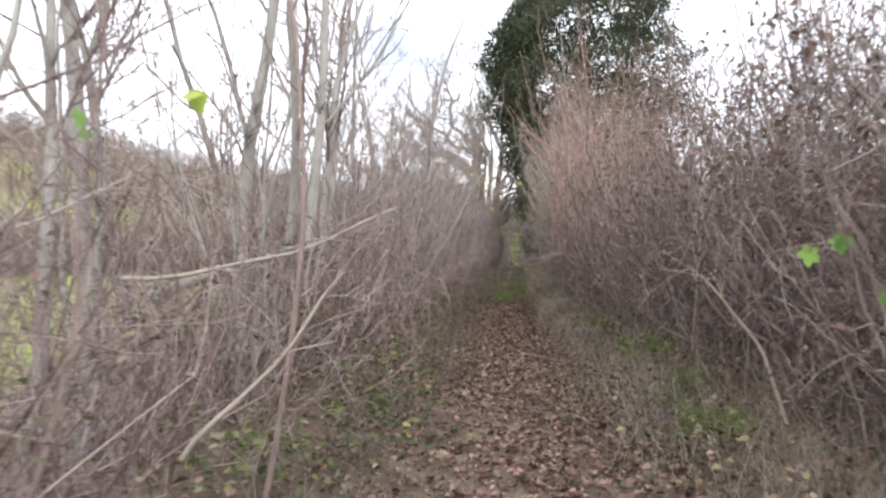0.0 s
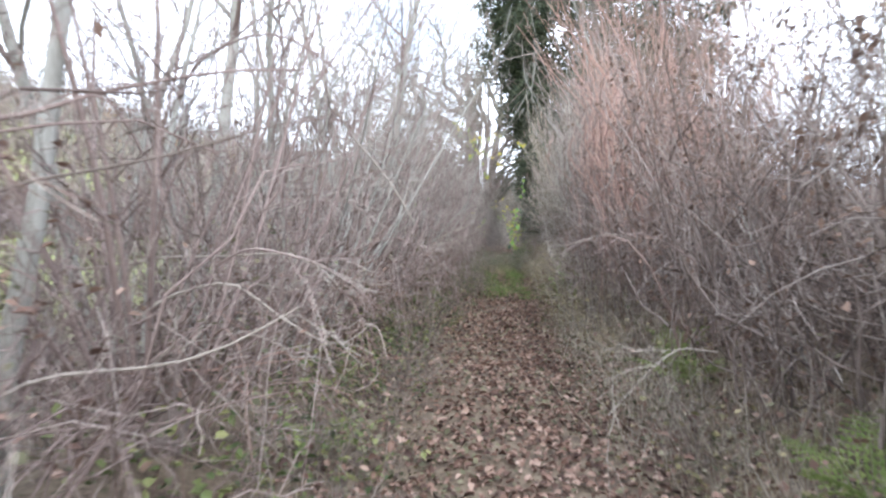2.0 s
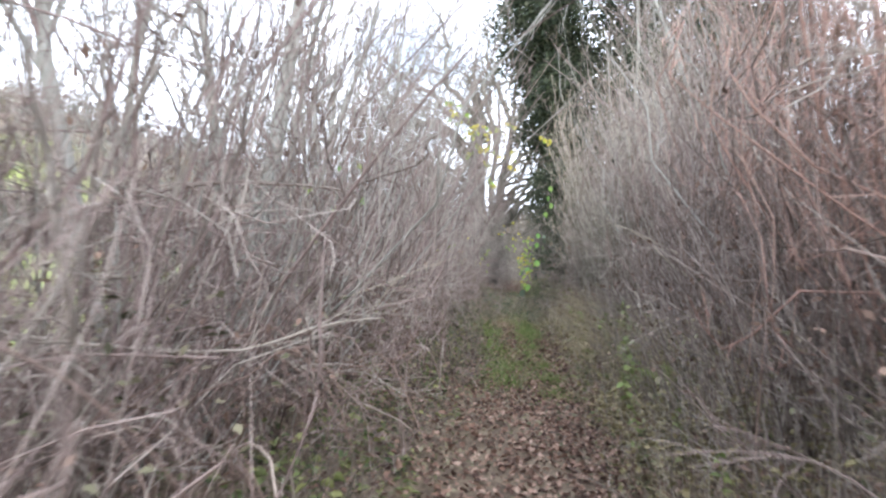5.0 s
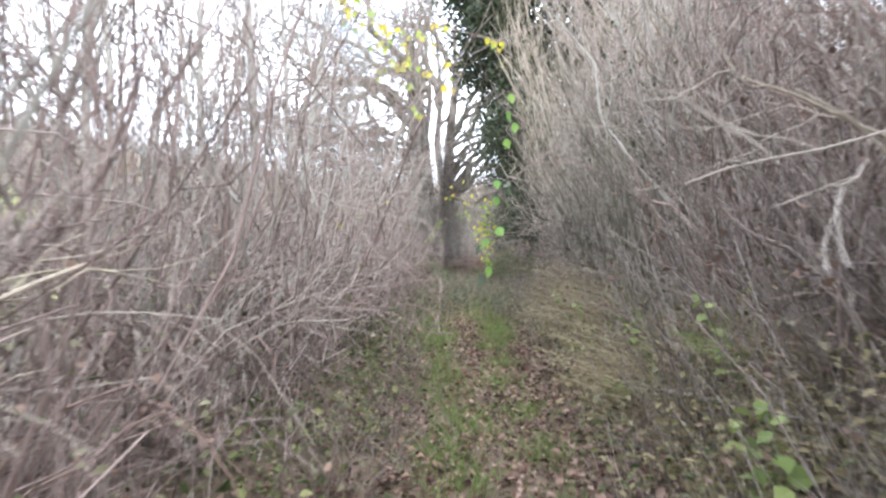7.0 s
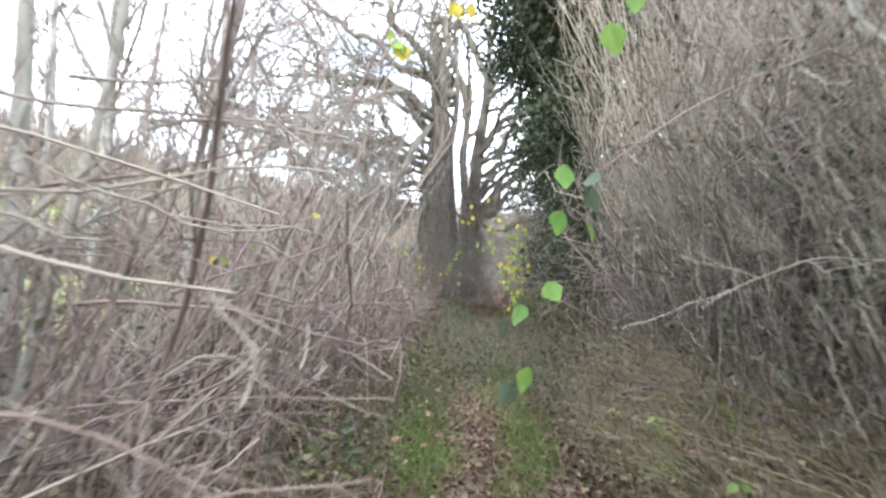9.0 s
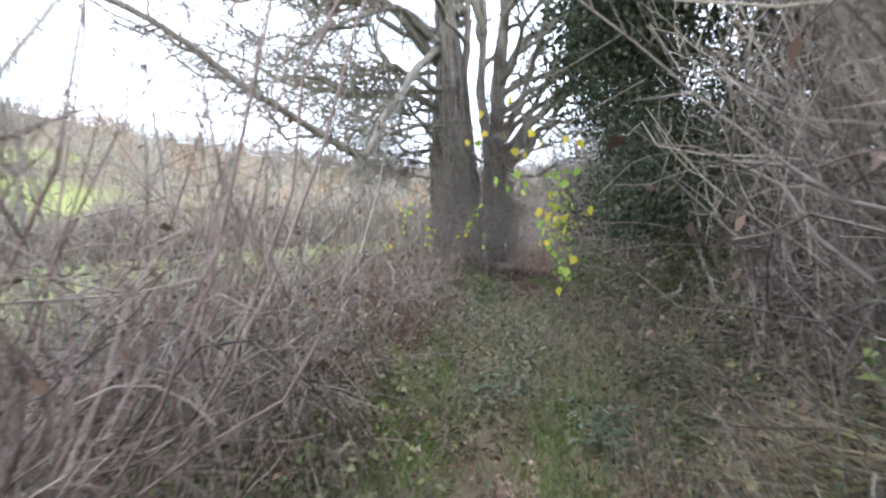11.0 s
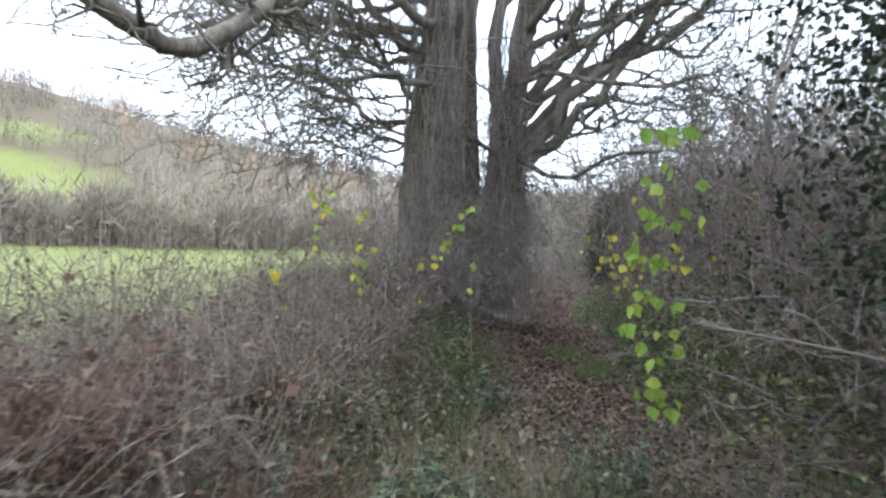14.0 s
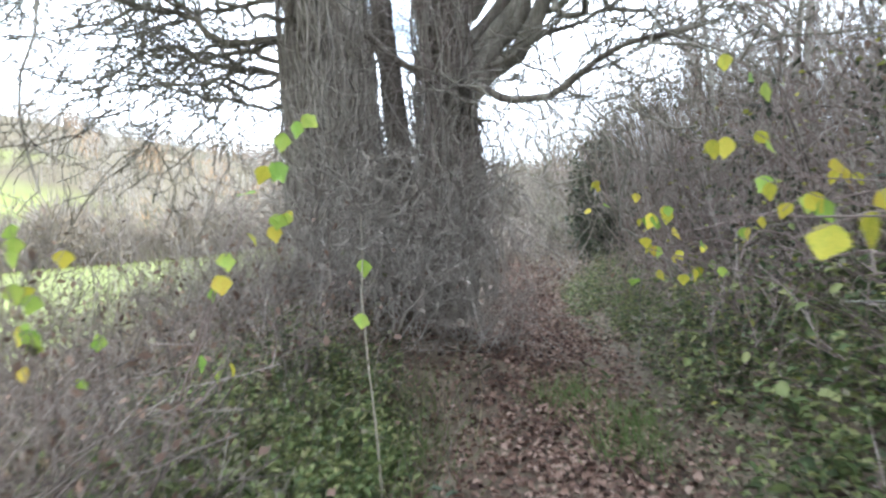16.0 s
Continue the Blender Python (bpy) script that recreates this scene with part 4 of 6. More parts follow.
    for k, (q, s) in enumerate((left, right, (low, low_r), fringe)):
        n1, n2, n3 = ((520, 2700, 3000), (300, 1600, 2000), (26, 200, 300), (70, 260, 300))[k]
        q2, s2 = gnarled_offshoots(q, s, n1, 0.22 if k < 3 else 0.1, 1, 0.85, ((0.9, 3.2), (0.9, 3.2), (0.4, 1.3), (0.4, 1.5))[k], 0.45, 12, 0.36, (0.1, 0.1, 0.7, 0.0)[k])
        q3, s3 = gnarled_offshoots(q2, s2, n2, 0.1, 1, 1.0, (0.35, 1.3), 0.5, 6, 0.45, 0.15)
        q4, s4 = offshoots(q3, s3, n3, 0.1, 1, 0.9, (0.12, 0.45), 0.6, 3, 0.25, 0.04)
        stuff("branchwork", tubes(q2, np.maximum(s2, 0.008), 4), M_OAK, root, "crooked grey branches")
        stuff("brushwood", with_spikes(tubes(q3, np.maximum(s3, 0.006)), q4, np.maximum(s4, 0.005)), M_OAK, root, "fine bare twigs")
    # ivy vines that climb the trunks, thickest on the sunny side
    n = 420
    which = rng.choice(3, n, p=[0.55, 0.3, 0.15])
    a = np.where(which == 0, rng.normal(radians(-58), 0.75, n), rng.uniform(0, 2 * np.pi, n))
    cx, cy, cr = np.array([0.07, 1.2, 0.70])[which], np.array([0.0, 0.38, 0.35])[which], np.array([0.43, 0.26, 0.34])[which]
    k = 14
    z = np.linspace(0, 1, k)[None] * (rng.uniform(0.8, 5.2, n) * np.array([1, 0.85, 0.45])[which])[:, None] + rng.uniform(-0.3, 0.9, (n, 1))
    ang = a[:, None] + np.cumsum(rng.normal(0, 0.16, (n, k)), 1)
    rad = cr[:, None] * (1 - 0.04 * z.clip(0)) + 0.42 * cr[:, None] * np.exp(-z.clip(0) / 0.7) + rng.uniform(0.0, 0.09, (n, k))
    p = np.stack([cx[:, None] + np.cos(ang) * rad, cy[:, None] + np.sin(ang) * rad, z], -1)
    r = rng.uniform(0.004, 0.017, (n, 1)) * np.linspace(1, 0.5, k)[None]
    q2, s2 = offshoots(p, r, 2600, 0.0, 1, 1.4, (0.2, 0.8), 0.5, 5, 0.42, -0.08)
    stuff("vine_tangle", join(tubes(p, r, 4), tubes(q2, np.maximum(s2, 0.003))), M_VINE, root, "bare woody ivy vines")
    n = 480
    t = rng.uniform(0, 1, n)
    o = np.stack([1.15 + 0.03 * 3.2 * t + rng.normal(0, 0.24, n), 0.3 + rng.normal(0, 0.2, n), 3.6 * t ** 1.2], -1)
    q3, s3 = shoots(o, np.stack([rng.normal(0, 0.5, n), rng.normal(-0.2, 0.5, n), rng.normal(0.5, 0.6, n)], -1), rng.uniform(0.3, 0.9, n), 0.004, 6, 0.38, 0.03, 0.5)
    q4, s4 = offshoots(q3, s3, 1200, 0.1, 1, 1.0, (0.1, 0.35), 0.7, 3, 0.3, 0.0)
    stuff("brushwood", join(tubes(q3, s3), tubes(q4, np.maximum(s4, 0.0022))), M_TWIG, root, "reddish twigs clothing the slimmer trunk")
    n = 300
    a = rng.uniform(math.pi, 2 * math.pi, n)
    o = np.stack([0.7 + 1.25 * np.cos(a) * rng.uniform(0.5, 1, n), 0.2 + 0.9 * np.sin(a), rng.uniform(0.0, 1.0, n) ** 1.5], -1)
    q5, s5 = shoots(o, np.stack([rng.normal(0, 0.5, n), rng.normal(-0.2, 0.4, n), rng.uniform(0.2, 1.2, n)], -1), rng.uniform(0.5, 1.5, n), 0.0055, 10, 0.4, -0.1, 0.4)
    q6, s6 = offshoots(q5, s5, 1000, 0.1, 1, 1.0, (0.15, 0.5), 0.7, 4, 0.38, -0.05)
    stuff("vine_brush", join(tubes(q5, s5), tubes(q6, np.maximum(s6, 0.0025))), M_VINE, root, "wild bare vine shoots round the foot")


big_tree()

# ---- evergreen tree over the right side of the lane ----
rng = np.random.default_rng(105)


def evergreen(x, y, h, rad, n, size, label, name="evergreen_tree", category="tree", limbs=60, base=0.07, deep=1.0):
    """Ivy-clad tree: trunk, limbs, and a lumpy crown of leaf clumps from the ground up."""
    root = thing(name, label, category)
    root.location = (x, y, float(height(x, y)))
    p, r = shoots(np.array([[0, 0, -0.2]]), [[-0.03, 0, 1]], h * 0.95, 0.02 + h * 0.015, 14, 0.04, 0.02, 0.2)
    part("trunk", tubes(p, r, 10, 0.05), M_POLE, root)
    p2, r2 = offshoots(p, r, limbs, 0.06, 1, 1.5, (rad * 0.5, rad * 0.95), 0.35, 8, 0.12, 0.0)
    for i in range(limbs):
        part("limb", tubes(p2[i:i + 1], np.maximum(r2[i:i + 1], 0.012), 5), M_POLE, root)
    p3, r3 = offshoots(p2, r2, 700 if h < 5 else 1800, 0.3, 1, 1.0, (0.4, 1.3), 0.5, 4, 0.2, -0.03)
    stuff("brushwood", tubes(p3, np.maximum(r3, 0.004)), M_TWIG, root, "fine twigs")
    m = n // 24
    z = base + (1 - base) * rng.uniform(0, 1, m) ** 1.5
    a = rng.uniform(0, 2 * np.pi, m)
    far = (np.cos(a - radians(225)) < 0.1) & (rng.random(m) < 0.7)
    a = np.where(far, rng.uniform(radians(125), radians(325), m), a)
    w = np.interp(z, [0, 0.12, 0.3, 0.42, 0.62, 0.8, 0.92, 1], [0.85, 0.98, 1.05, 1.2, 1.5, 1.45, 1.0, 0.3] if h > 5 else [0.85, 0.98, 1.03, 1.0, 1.0, 1.0, 0.75, 0.25]) * rad
    w = w * (1 + 0.2 * np.sin(3 * a + z * 14) * np.cos(5 * a - z * 23) + rng.normal(0, 0.05, m)) * np.sqrt(rng.uniform(0.5, 1, m))
    c = np.stack([np.cos(a) * w, np.sin(a) * w * deep, z * h], -1)
    o = (c[:, None] + rng.normal(0, 0.15, (m, 24, 3))).reshape(-1, 3)
    k = len(o)
    d = unit(rng.normal(0, 1, (k, 3)) + [0, 0, -0.5])
    ln = rng.uniform(*size, k) * (0.66 + 0.95 * smooth(0.12, 0.36, o[:, 2] / h)) if h > 5 else rng.uniform(*size, k)
    s = unit(np.cross(d, rng.normal(0, 1, (k, 3)))) * (ln * 0.38)[:, None]
    e = d * ln[:, None]
    v = np.stack([o, o + e * 0.4 + s, o + e, o + e * 0.4 - s], 1).reshape(-1, 3)
    part("crown", (v, np.arange(4 * k).reshape(-1, 4)), M_IVY, root, "dense dark green leaves", smooth=False)


evergreen(4.3, 33.5, 13.0, 2.95, 240000, (0.048, 0.08), "tall ivy-clad tree with dense dark green leaves over the lane", deep=1.1)
evergreen(3.0, 52.0, 2.35, 0.65, 5000, (0.07, 0.11), "small dark green evergreen bush beside the lane", "evergreen_bush", "shrub", 14, 0.02)

# ---- track cover ----
rng = np.random.default_rng(106)


def litter(n, u0, u1, y0, y1, size, name, label):
    y = rng.uniform(y0, y1, n)
    u = np.clip(rng.normal((u0 + u1) / 2, (u1 - u0) / 3.2, n), u0 - 0.5, u1 + 0.5)
    x = lane(y) + u
    o = np.stack([x, y, height(x, y) + rng.uniform(0.004, 0.035, n)], -1)
    d = np.stack([rng.normal(0, 1, n), rng.normal(0, 1, n), rng.normal(0.0, 0.25, n)], -1)
    ln = rng.uniform(*size, n)
    c = leaves(o, d, unit(rng.normal(0, 0.35, (n, 3)) + np.array([0, 0, 1])), ln, ln * rng.uniform(0.5, 0.85, n), 0.3)
    tagged(part(name, c, M_LITTER, smooth=False), label, "leaf litter", kind="stuff")


litter(24000, -0.85, 1.3, 0.5, 29, (0.03, 0.07), "leaf_litter", "fallen red-brown autumn leaves covering the track")
litter(1600, -0.9, 1.4, 26, 37, (0.04, 0.085), "leaf_litter", "fallen brown leaves among ivy on the track")
litter(4000, -1.2, 1.6, 51, 68, (0.06, 0.11), "leaf_litter", "fallen brown leaves where the lane goes on")
litter(2500, -2.6, 0.2, 39.5, 43.2, (0.03, 0.06), "leaf_litter", "fallen brown leaves round the foot of the old tree")
litter(1700, -0.6, 1.6, 33.5, 41, (0.03, 0.065), "leaf_litter", "scattered fallen leaves before the old tree")
litter(12000, -0.5, 0.85, 37.0, 51, (0.03, 0.068), "leaf_litter", "fallen red-brown leaves on the lane past the old tree")


def ground_leaves(n, spots, size, mat, name, label, tall):
    """Leaves of low plants, in clumps round the spots (u, y, radius)."""
    s = np.array(spots, float)
    i = rng.integers(0, len(s), n)
    y = s[i, 1] + rng.normal(0, 1, n) * s[i, 2] * 0.5
    x = lane(s[i, 1]) + s[i, 0] + rng.normal(0, 1, n) * s[i, 2] * 0.42
    o = np.stack([x, y, height(x, y) + rng.uniform(0.01, 1, n) ** 1.5 * tall], -1)
    d = np.stack([rng.normal(0, 1, n), rng.normal(0, 1, n), rng.normal(0.1, 0.35, n)], -1)
    ln = rng.uniform(*size, n)
    kind = small_leaves if size[1] <= 0.07 else leaves
    c = kind(o, d, unit(rng.normal(0, 0.4, (n, 3)) + np.array([0, 0, 1])), ln, ln * rng.uniform(0.5, 0.8, n))
    tagged(part(name, c, mat, smooth=False), label, "undergrowth", kind="stuff")


right_spots = [(float(np.interp(y, [0, 14, 18, 30], [1.25, 1.2, 1.05, 1.05])) + rng.uniform(0, 0.6), y, rng.uniform(0.3, 0.55)) for y in np.arange(14, 32, 0.3)]
left_spots = [(-rng.uniform(1.0, 1.6), y, rng.uniform(0.3, 0.6)) for y in np.arange(4, 30, 0.7)]
ground_leaves(1800, right_spots, (0.03, 0.075), M_VERGE, "undergrowth", "yellow-green nettles and ivy at the foot of the hedge", 0.6)
ground_leaves(4500, left_spots, (0.03, 0.085), M_GREEN, "undergrowth", "green ivy and nettles at the foot of the thicket", 0.35)
end_spots = [(rng.uniform(-2.6, 2.4), y, rng.uniform(0.4, 0.9)) for y in np.arange(26.5, 38, 0.1)] + [(s * rng.uniform(1.6, 2.6), y, 0.5) for y in np.arange(37, 52, 0.3) for s in (-1, 1)]
ground_leaves(5500, end_spots, (0.03, 0.065), M_IVY, "ivy_carpet", "dark green ivy creeping over the bank and track", 0.3)
ground_leaves(9000, end_spots, (0.025, 0.065), M_DULL, "undergrowth", "dull grey-green low plants over the bank and track", 0.45)
ground_leaves(9000, [(-rng.uniform(1.0, 2.6), y, 0.6) for y in np.arange(2, 30, 0.35)], (0.025, 0.06), M_DULL, "undergrowth", "dull green leaves among the lower twigs", 1.2)
ground_leaves(2000, [(rng.uniform(1.35, 2.5), y, 0.6) for y in np.arange(2, 30, 0.35)], (0.025, 0.06), M_DULL, "undergrowth", "dull green leaves among the lower hedge stems", 1.2)
ground_leaves(3500, [(rng.uniform(-0.7, 1.1), y, 0.5) for y in np.arange(2, 28, 0.35)], (0.025, 0.06), M_DULL, "undergrowth", "small ivy leaves growing through the leaf litter", 0.07)
ground_leaves(5000, [(k * rng.uniform(0.65, 1.2), y, 0.4) for y in np.arange(2, 28, 0.3) for k in (-1, 1)], (0.025, 0.06), M_DULL, "undergrowth", "dull green plants creeping in from the lane edges", 0.22)
ground_leaves(4500, [(k * rng.uniform(0.6, 1.3), y, 0.5) for y in np.arange(2, 28, 0.3) for k in (-1, 1)], (0.03, 0.075), M_LITTER, "leaf_litter", "withered leaves caught in the plants along the lane", 0.25)
ground_leaves(3500, [(rng.uniform(1.3, 2.3), y, 0.6) for y in np.arange(33, 42, 0.3)], (0.04, 0.09), M_GREEN, "undergrowth", "green bramble and nettle leaves on the bank", 0.9)
ground_leaves(3500, [(rng.uniform(1.2, 2.3), y, 0.6) for y in np.arange(33, 42, 0.3)], (0.03, 0.07), M_DULL, "undergrowth", "dull green leaves on the bank", 1.0)
ground_leaves(2500, [(-rng.uniform(1.2, 4.6), y, 0.8) for y in np.arange(28.5, 45, 0.2)], (0.025, 0.07), M_DULL, "undergrowth", "dull green bramble leaves over the bank", 0.95)
ground_leaves(1000, [(-rng.uniform(1.2, 4.6), y, 0.8) for y in np.arange(28.5, 45, 0.5)], (0.025, 0.07), M_BROWNLEAF, "undergrowth", "rusty withered fern and bramble leaves over the bank", 0.95)
ground_leaves(3800, [(rng.uniform(-2.1, -1.1), y, 0.45) for y in np.arange(39.2, 41, 0.1)], (0.03, 0.06), M_GREEN, "undergrowth", "fresh green low plants before the old tree", 0.4)
ground_leaves(2200, [(rng.uniform(-2.2, 0.3), y, 0.6) for y in np.arange(31, 39, 0.2)], (0.025, 0.055), M_GREEN, "undergrowth", "scattered green leaves among the weeds", 0.4)
ground_leaves(1200, [(rng.uniform(-3.0, 2.2), y, 0.7) for y in np.arange(27, 38, 0.2)], (0.03, 0.06), M_LITTER, "leaf_litter", "withered brown leaves caught in the undergrowth", 0.35)

ground_leaves(1700, [(rng.uniform(1.3, 2.8), y, 0.6) for y in np.arange(34.5, 43, 0.3)], (0.03, 0.06), M_SPECK, "undergrowth", "small yellowing leaves still on the bank bushes", 2.0)
ground_leaves(2400, [(rng.uniform(0.75, 1.4), y, 0.45) for y in np.arange(3, 28, 0.2)], (0.025, 0.055), M_VERGE, "undergrowth", "olive plants climbing the verge below the hedge", 0.7)
ground_leaves(1300, [(rng.uniform(0.7, 1.2), y, 0.4) for y in np.arange(14, 28.5, 0.2)], (0.035, 0.075), M_VERGE, "undergrowth", "yellow-green nettles on the verge", 0.6)
ground_leaves(4200, [(rng.uniform(0.7, 1.5), y, 0.35) for y in np.arange(15, 27.5, 0.15)], (0.03, 0.065), M_VERGE, "undergrowth", "yellow-green leaves of low plants covering the verge", 0.45)
ground_leaves(4500, [(rng.uniform(0.75, 1.6), y, 0.4) for y in np.arange(12, 27.5, 0.15)], (0.03, 0.065), M_LITTER, "leaf_litter", "fallen brown leaves lying on the verge", 0.06)
ground_leaves(3000, [(rng.uniform(1.0, 2.0), y, 0.5) for y in np.arange(3, 28, 0.2)], (0.03, 0.07), M_LITTER, "leaf_litter", "withered leaves caught on the verge", 0.5)


ground_leaves(420, [(-1.95, 5.8, 0.5), (-2.2, 6.6, 0.6), (-1.8, 7.4, 0.4), (-2.6, 7.8, 0.6)], (0.04, 0.075), M_LITTER, "undergrowth", "russet withered beech leaves on low twigs of the thicket", 1.5)


def stalks(n, spots, tall, mat, leaf_n, leaf_mat, label, leaf_label, thick=(0.0013, 0.0032)):
    """Upright dry stalks of dead weeds, with a few leaves still on them."""
    q = np.array(spots, float)
    i = rng.integers(0, len(q), n)
    y = q[i, 1] + rng.normal(0, 0.5, n) * q[i, 2]
    x = lane(y) + q[i, 0] + rng.normal(0, 0.5, n) * q[i, 2]
    root = tagged(new("weeds"), label, "weeds", kind="stuff")
    o = np.stack([x, y, height(x, y) - 0.02], -1)
    p, r = shoots(o, np.stack([rng.normal(0, 0.3, n), rng.normal(0, 0.3, n), np.ones(n)], -1), rng.uniform(0.35, 1, n) * tall, rng.uniform(*thick, n), 4, 0.18, 0.0, 0.5)
    p2, r2 = offshoots(p, r, n * 2, 0.3, 1, 0.9, (0.06, 0.22), 0.7, 2, 0.2, 0.0)
    p2 = keep_clear(p2)
    stuff("stalks", with_spikes(tubes(keep_clear(p), r, 3), p2, np.maximum(r2, 0.0013)), mat, root, "thin dry stalks")
    stuff("foliage", scatter_leaves(p2, leaf_n, (0.025, 0.06)), leaf_mat, root, leaf_label)


open_spots = [(rng.uniform(-3.0, 1.9) if y < 36.5 else rng.uniform(-3.2, -0.9), y, 0.6) for y in np.arange(28, 41, 0.12)]
stalks(3000, open_spots, 0.65, M_BRAMBLE, 7000, M_DULL, "dead brown weed stalks with a few leaves over the bank and track", "dull green leaves")
stalks(1200, open_spots, 0.5, M_DRYGRASS, 1500, M_GREEN, "straw-coloured dead weed stalks on the bank and track", "green leaves")
stalks(2200, [(rng.uniform(0.95, 1.7), y, 0.35) for y in np.arange(14, 28.5, 0.2)], 0.85, M_HEDGE, 2500, M_BROWNLEAF, "dead brown stalks hanging over the bank", "withered leaves")
stalks(2400, [(rng.uniform(0.85, 1.6), y, 0.4) for y in np.arange(3, 28.5, 0.2)], 0.75, M_STRAW, 3000, M_DULL, "dead weed stalks standing on the verge", "dull green leaves")
stalks(1700, [(rng.uniform(1.2, 1.85), y, 0.3) for y in np.arange(13, 21, 0.12)], 1.5, M_HEDGE, 2600, M_BROWNLEAF, "close brown hedge shoots growing up the bank", "withered leaves", (0.003, 0.0055))
stalks(900, [(rng.uniform(1.0, 1.6), y, 0.3) for y in np.arange(13, 28, 0.15)], 1.2, M_VINE, 700, M_DULL, "pale dry shoots growing up the bank", "dull green leaves", (0.0028, 0.0045))


def leafy_weeds(n, spots, tall, m, leaf, mat, stalk_mat, label):
    """Upright weeds: a stalk each, with m leaves set round it that shorten towards the tip."""
    q = np.array(spots, float)
    i = rng.integers(0, len(q), n)
    y = q[i, 1] + rng.normal(0, 0.5, n) * q[i, 2]
    x = lane(y) + q[i, 0] + rng.normal(0, 0.5, n) * q[i, 2]
    root = tagged(new("weeds"), label, "weeds", kind="stuff")
    o = np.stack([x, y, height(x, y) - 0.02], -1)
    p, r = shoots(o, np.stack([rng.normal(0, 0.25, n), rng.normal(0, 0.25, n), np.ones(n)], -1), rng.uniform(0.45, 1, n) * tall, rng.uniform(0.0016, 0.003, n), 5, 0.12, 0.0, 0.5)
    stuff("stalks", tubes(p, r, 3), stalk_mat, root, "thin stalks")
    t = np.linspace(0.25, 1, m)[None] * 3.98
    a = t.astype(int)
    f = (t - a)[..., None]
    at = p[np.arange(n)[:, None], a] * (1 - f) + p[np.arange(n)[:, None], a + 1] * f
    turn = rng.uniform(0, 6.3, (n, 1)) + 2.4 * np.arange(m)[None] + rng.normal(0, 0.3, (n, m))
    d = np.stack([np.cos(turn), np.sin(turn), rng.normal(0.0, 0.3, (n, m))], -1).reshape(-1, 3)
    ln = (leaf * np.linspace(1.2, 0.55, m)[None] * rng.uniform(0.7, 1.2, (n, m))).ravel()
    stuff("foliage", leaves(at.reshape(-1, 3), d, np.tile([0.0, 0, 1], (n * m, 1)), ln, ln * 0.5), mat, root, "pointed leaves")


def grass(n, spots, mat, tall, label, name="grass", width=0.0028, hang=0.0):
    s = np.array(spots, float)
    i = rng.integers(0, len(s), n)
    y = s[i, 1] + rng.normal(0, 1, n) * s[i, 2] * 0.5
    x = lane(s[i, 1]) + s[i, 0] + rng.normal(0, 1, n) * s[i, 2] * 0.3
    o = np.stack([x, y, height(x, y) - 0.01], -1)
    d = unit(np.stack([rng.normal(0, 0.45, n), rng.normal(0, 0.45, n), np.ones(n)], -1))
    ln = (rng.uniform(0.4, 1, n) * tall)[:, None]
    side = unit(np.cross(d, rng.normal(0, 1, (n, 3)))) * width
    bend = (rng.normal(0, 0.3, (n, 3)) * np.array([1, 1, 0.2]) + hang * np.array([-0.75, 0, -0.8])) * ln
    mid, tip = o + d * ln * 0.55 + bend * 0.25, o + d * ln + bend
    v = np.stack([o - side, o + side, mid + side * 0.8, mid - side * 0.8, tip + side * 0.15, tip - side * 0.15], 1)
    b = (np.arange(n) * 6)[:, None]
    tagged(part(name, (v.reshape(-1, 3), np.concatenate([b + [0, 1, 2, 3], b + [3, 2, 4, 5]])), mat, smooth=False), label, "grass", kind="stuff")


strip = [(0.02 - 0.055 * (y - 24) - float(lane(y)) + rng.normal(0, 0.07), y, 0.45) for y in np.concatenate([np.arange(20.5, 26, 0.6), np.arange(26, 33.2, 0.18)])]
leafy_weeds(300, [(rng.uniform(-2.6, -0.4), y, 0.5) for y in np.arange(29, 38, 0.4)], 0.5, 11, 0.075, M_DULL, M_BRAMBLE, "dull green nettles among the dead weeds on the bank")
leafy_weeds(230, [(rng.uniform(-2.9, 0.4), y, 0.3) for y in np.arange(29, 38.5, 0.45)], 0.5, 11, 0.095, M_BLUEGREEN, M_BRAMBLE, "clumps of bluish-green weeds on the bank and track")
leafy_weeds(380, [(-rng.uniform(1.3, 4.6), y, 0.7) for y in np.arange(28.5, 45, 0.3)], 0.75, 12, 0.07, M_BROWNLEAF, M_BRAMBLE, "withered brown weeds over the bank")
leafy_weeds(260, [(-rng.uniform(1.3, 4.6), y, 0.7) for y in np.arange(28.5, 45, 0.3)], 0.7, 12, 0.075, M_DULL, M_BRAMBLE, "dull green bramble shoots over the bank")
leafy_weeds(260, [(rng.uniform(-0.4, 1.6), y, 0.5) for y in np.arange(29, 36.5, 0.4)], 0.36, 10, 0.07, M_DULL, M_BRAMBLE, "low dull green nettles over the shaded track")
leafy_weeds(450, [(-1.6 + jit(0.55), y, 0.4) for y in np.arange(38.4, 41.2, 0.15)], 0.5, 11, 0.085, M_GREEN, M_FERN, "fresh green nettles before the old tree")
leafy_weeds(230, [(rng.uniform(0.85, 1.5), y, 0.3) for y in np.arange(15, 28.5, 0.3)], 0.5, 11, 0.08, M_VERGE, M_STRAW, "yellowing nettles standing along the verge")
leafy_weeds(330, [(rng.uniform(0.85, 1.45), y, 0.3) for y in np.arange(16.5, 26, 0.25)], 0.75, 11, 0.065, M_VERGE, M_STRAW, "tall yellow-green weeds below the hedge")
leafy_weeds(260, [(rng.uniform(1.5, 2.4), y, 0.5) for y in np.arange(34, 43, 0.3)], 0.9, 12, 0.08, M_GREEN, M_BRAMBLE, "green nettles and bramble on the bank")
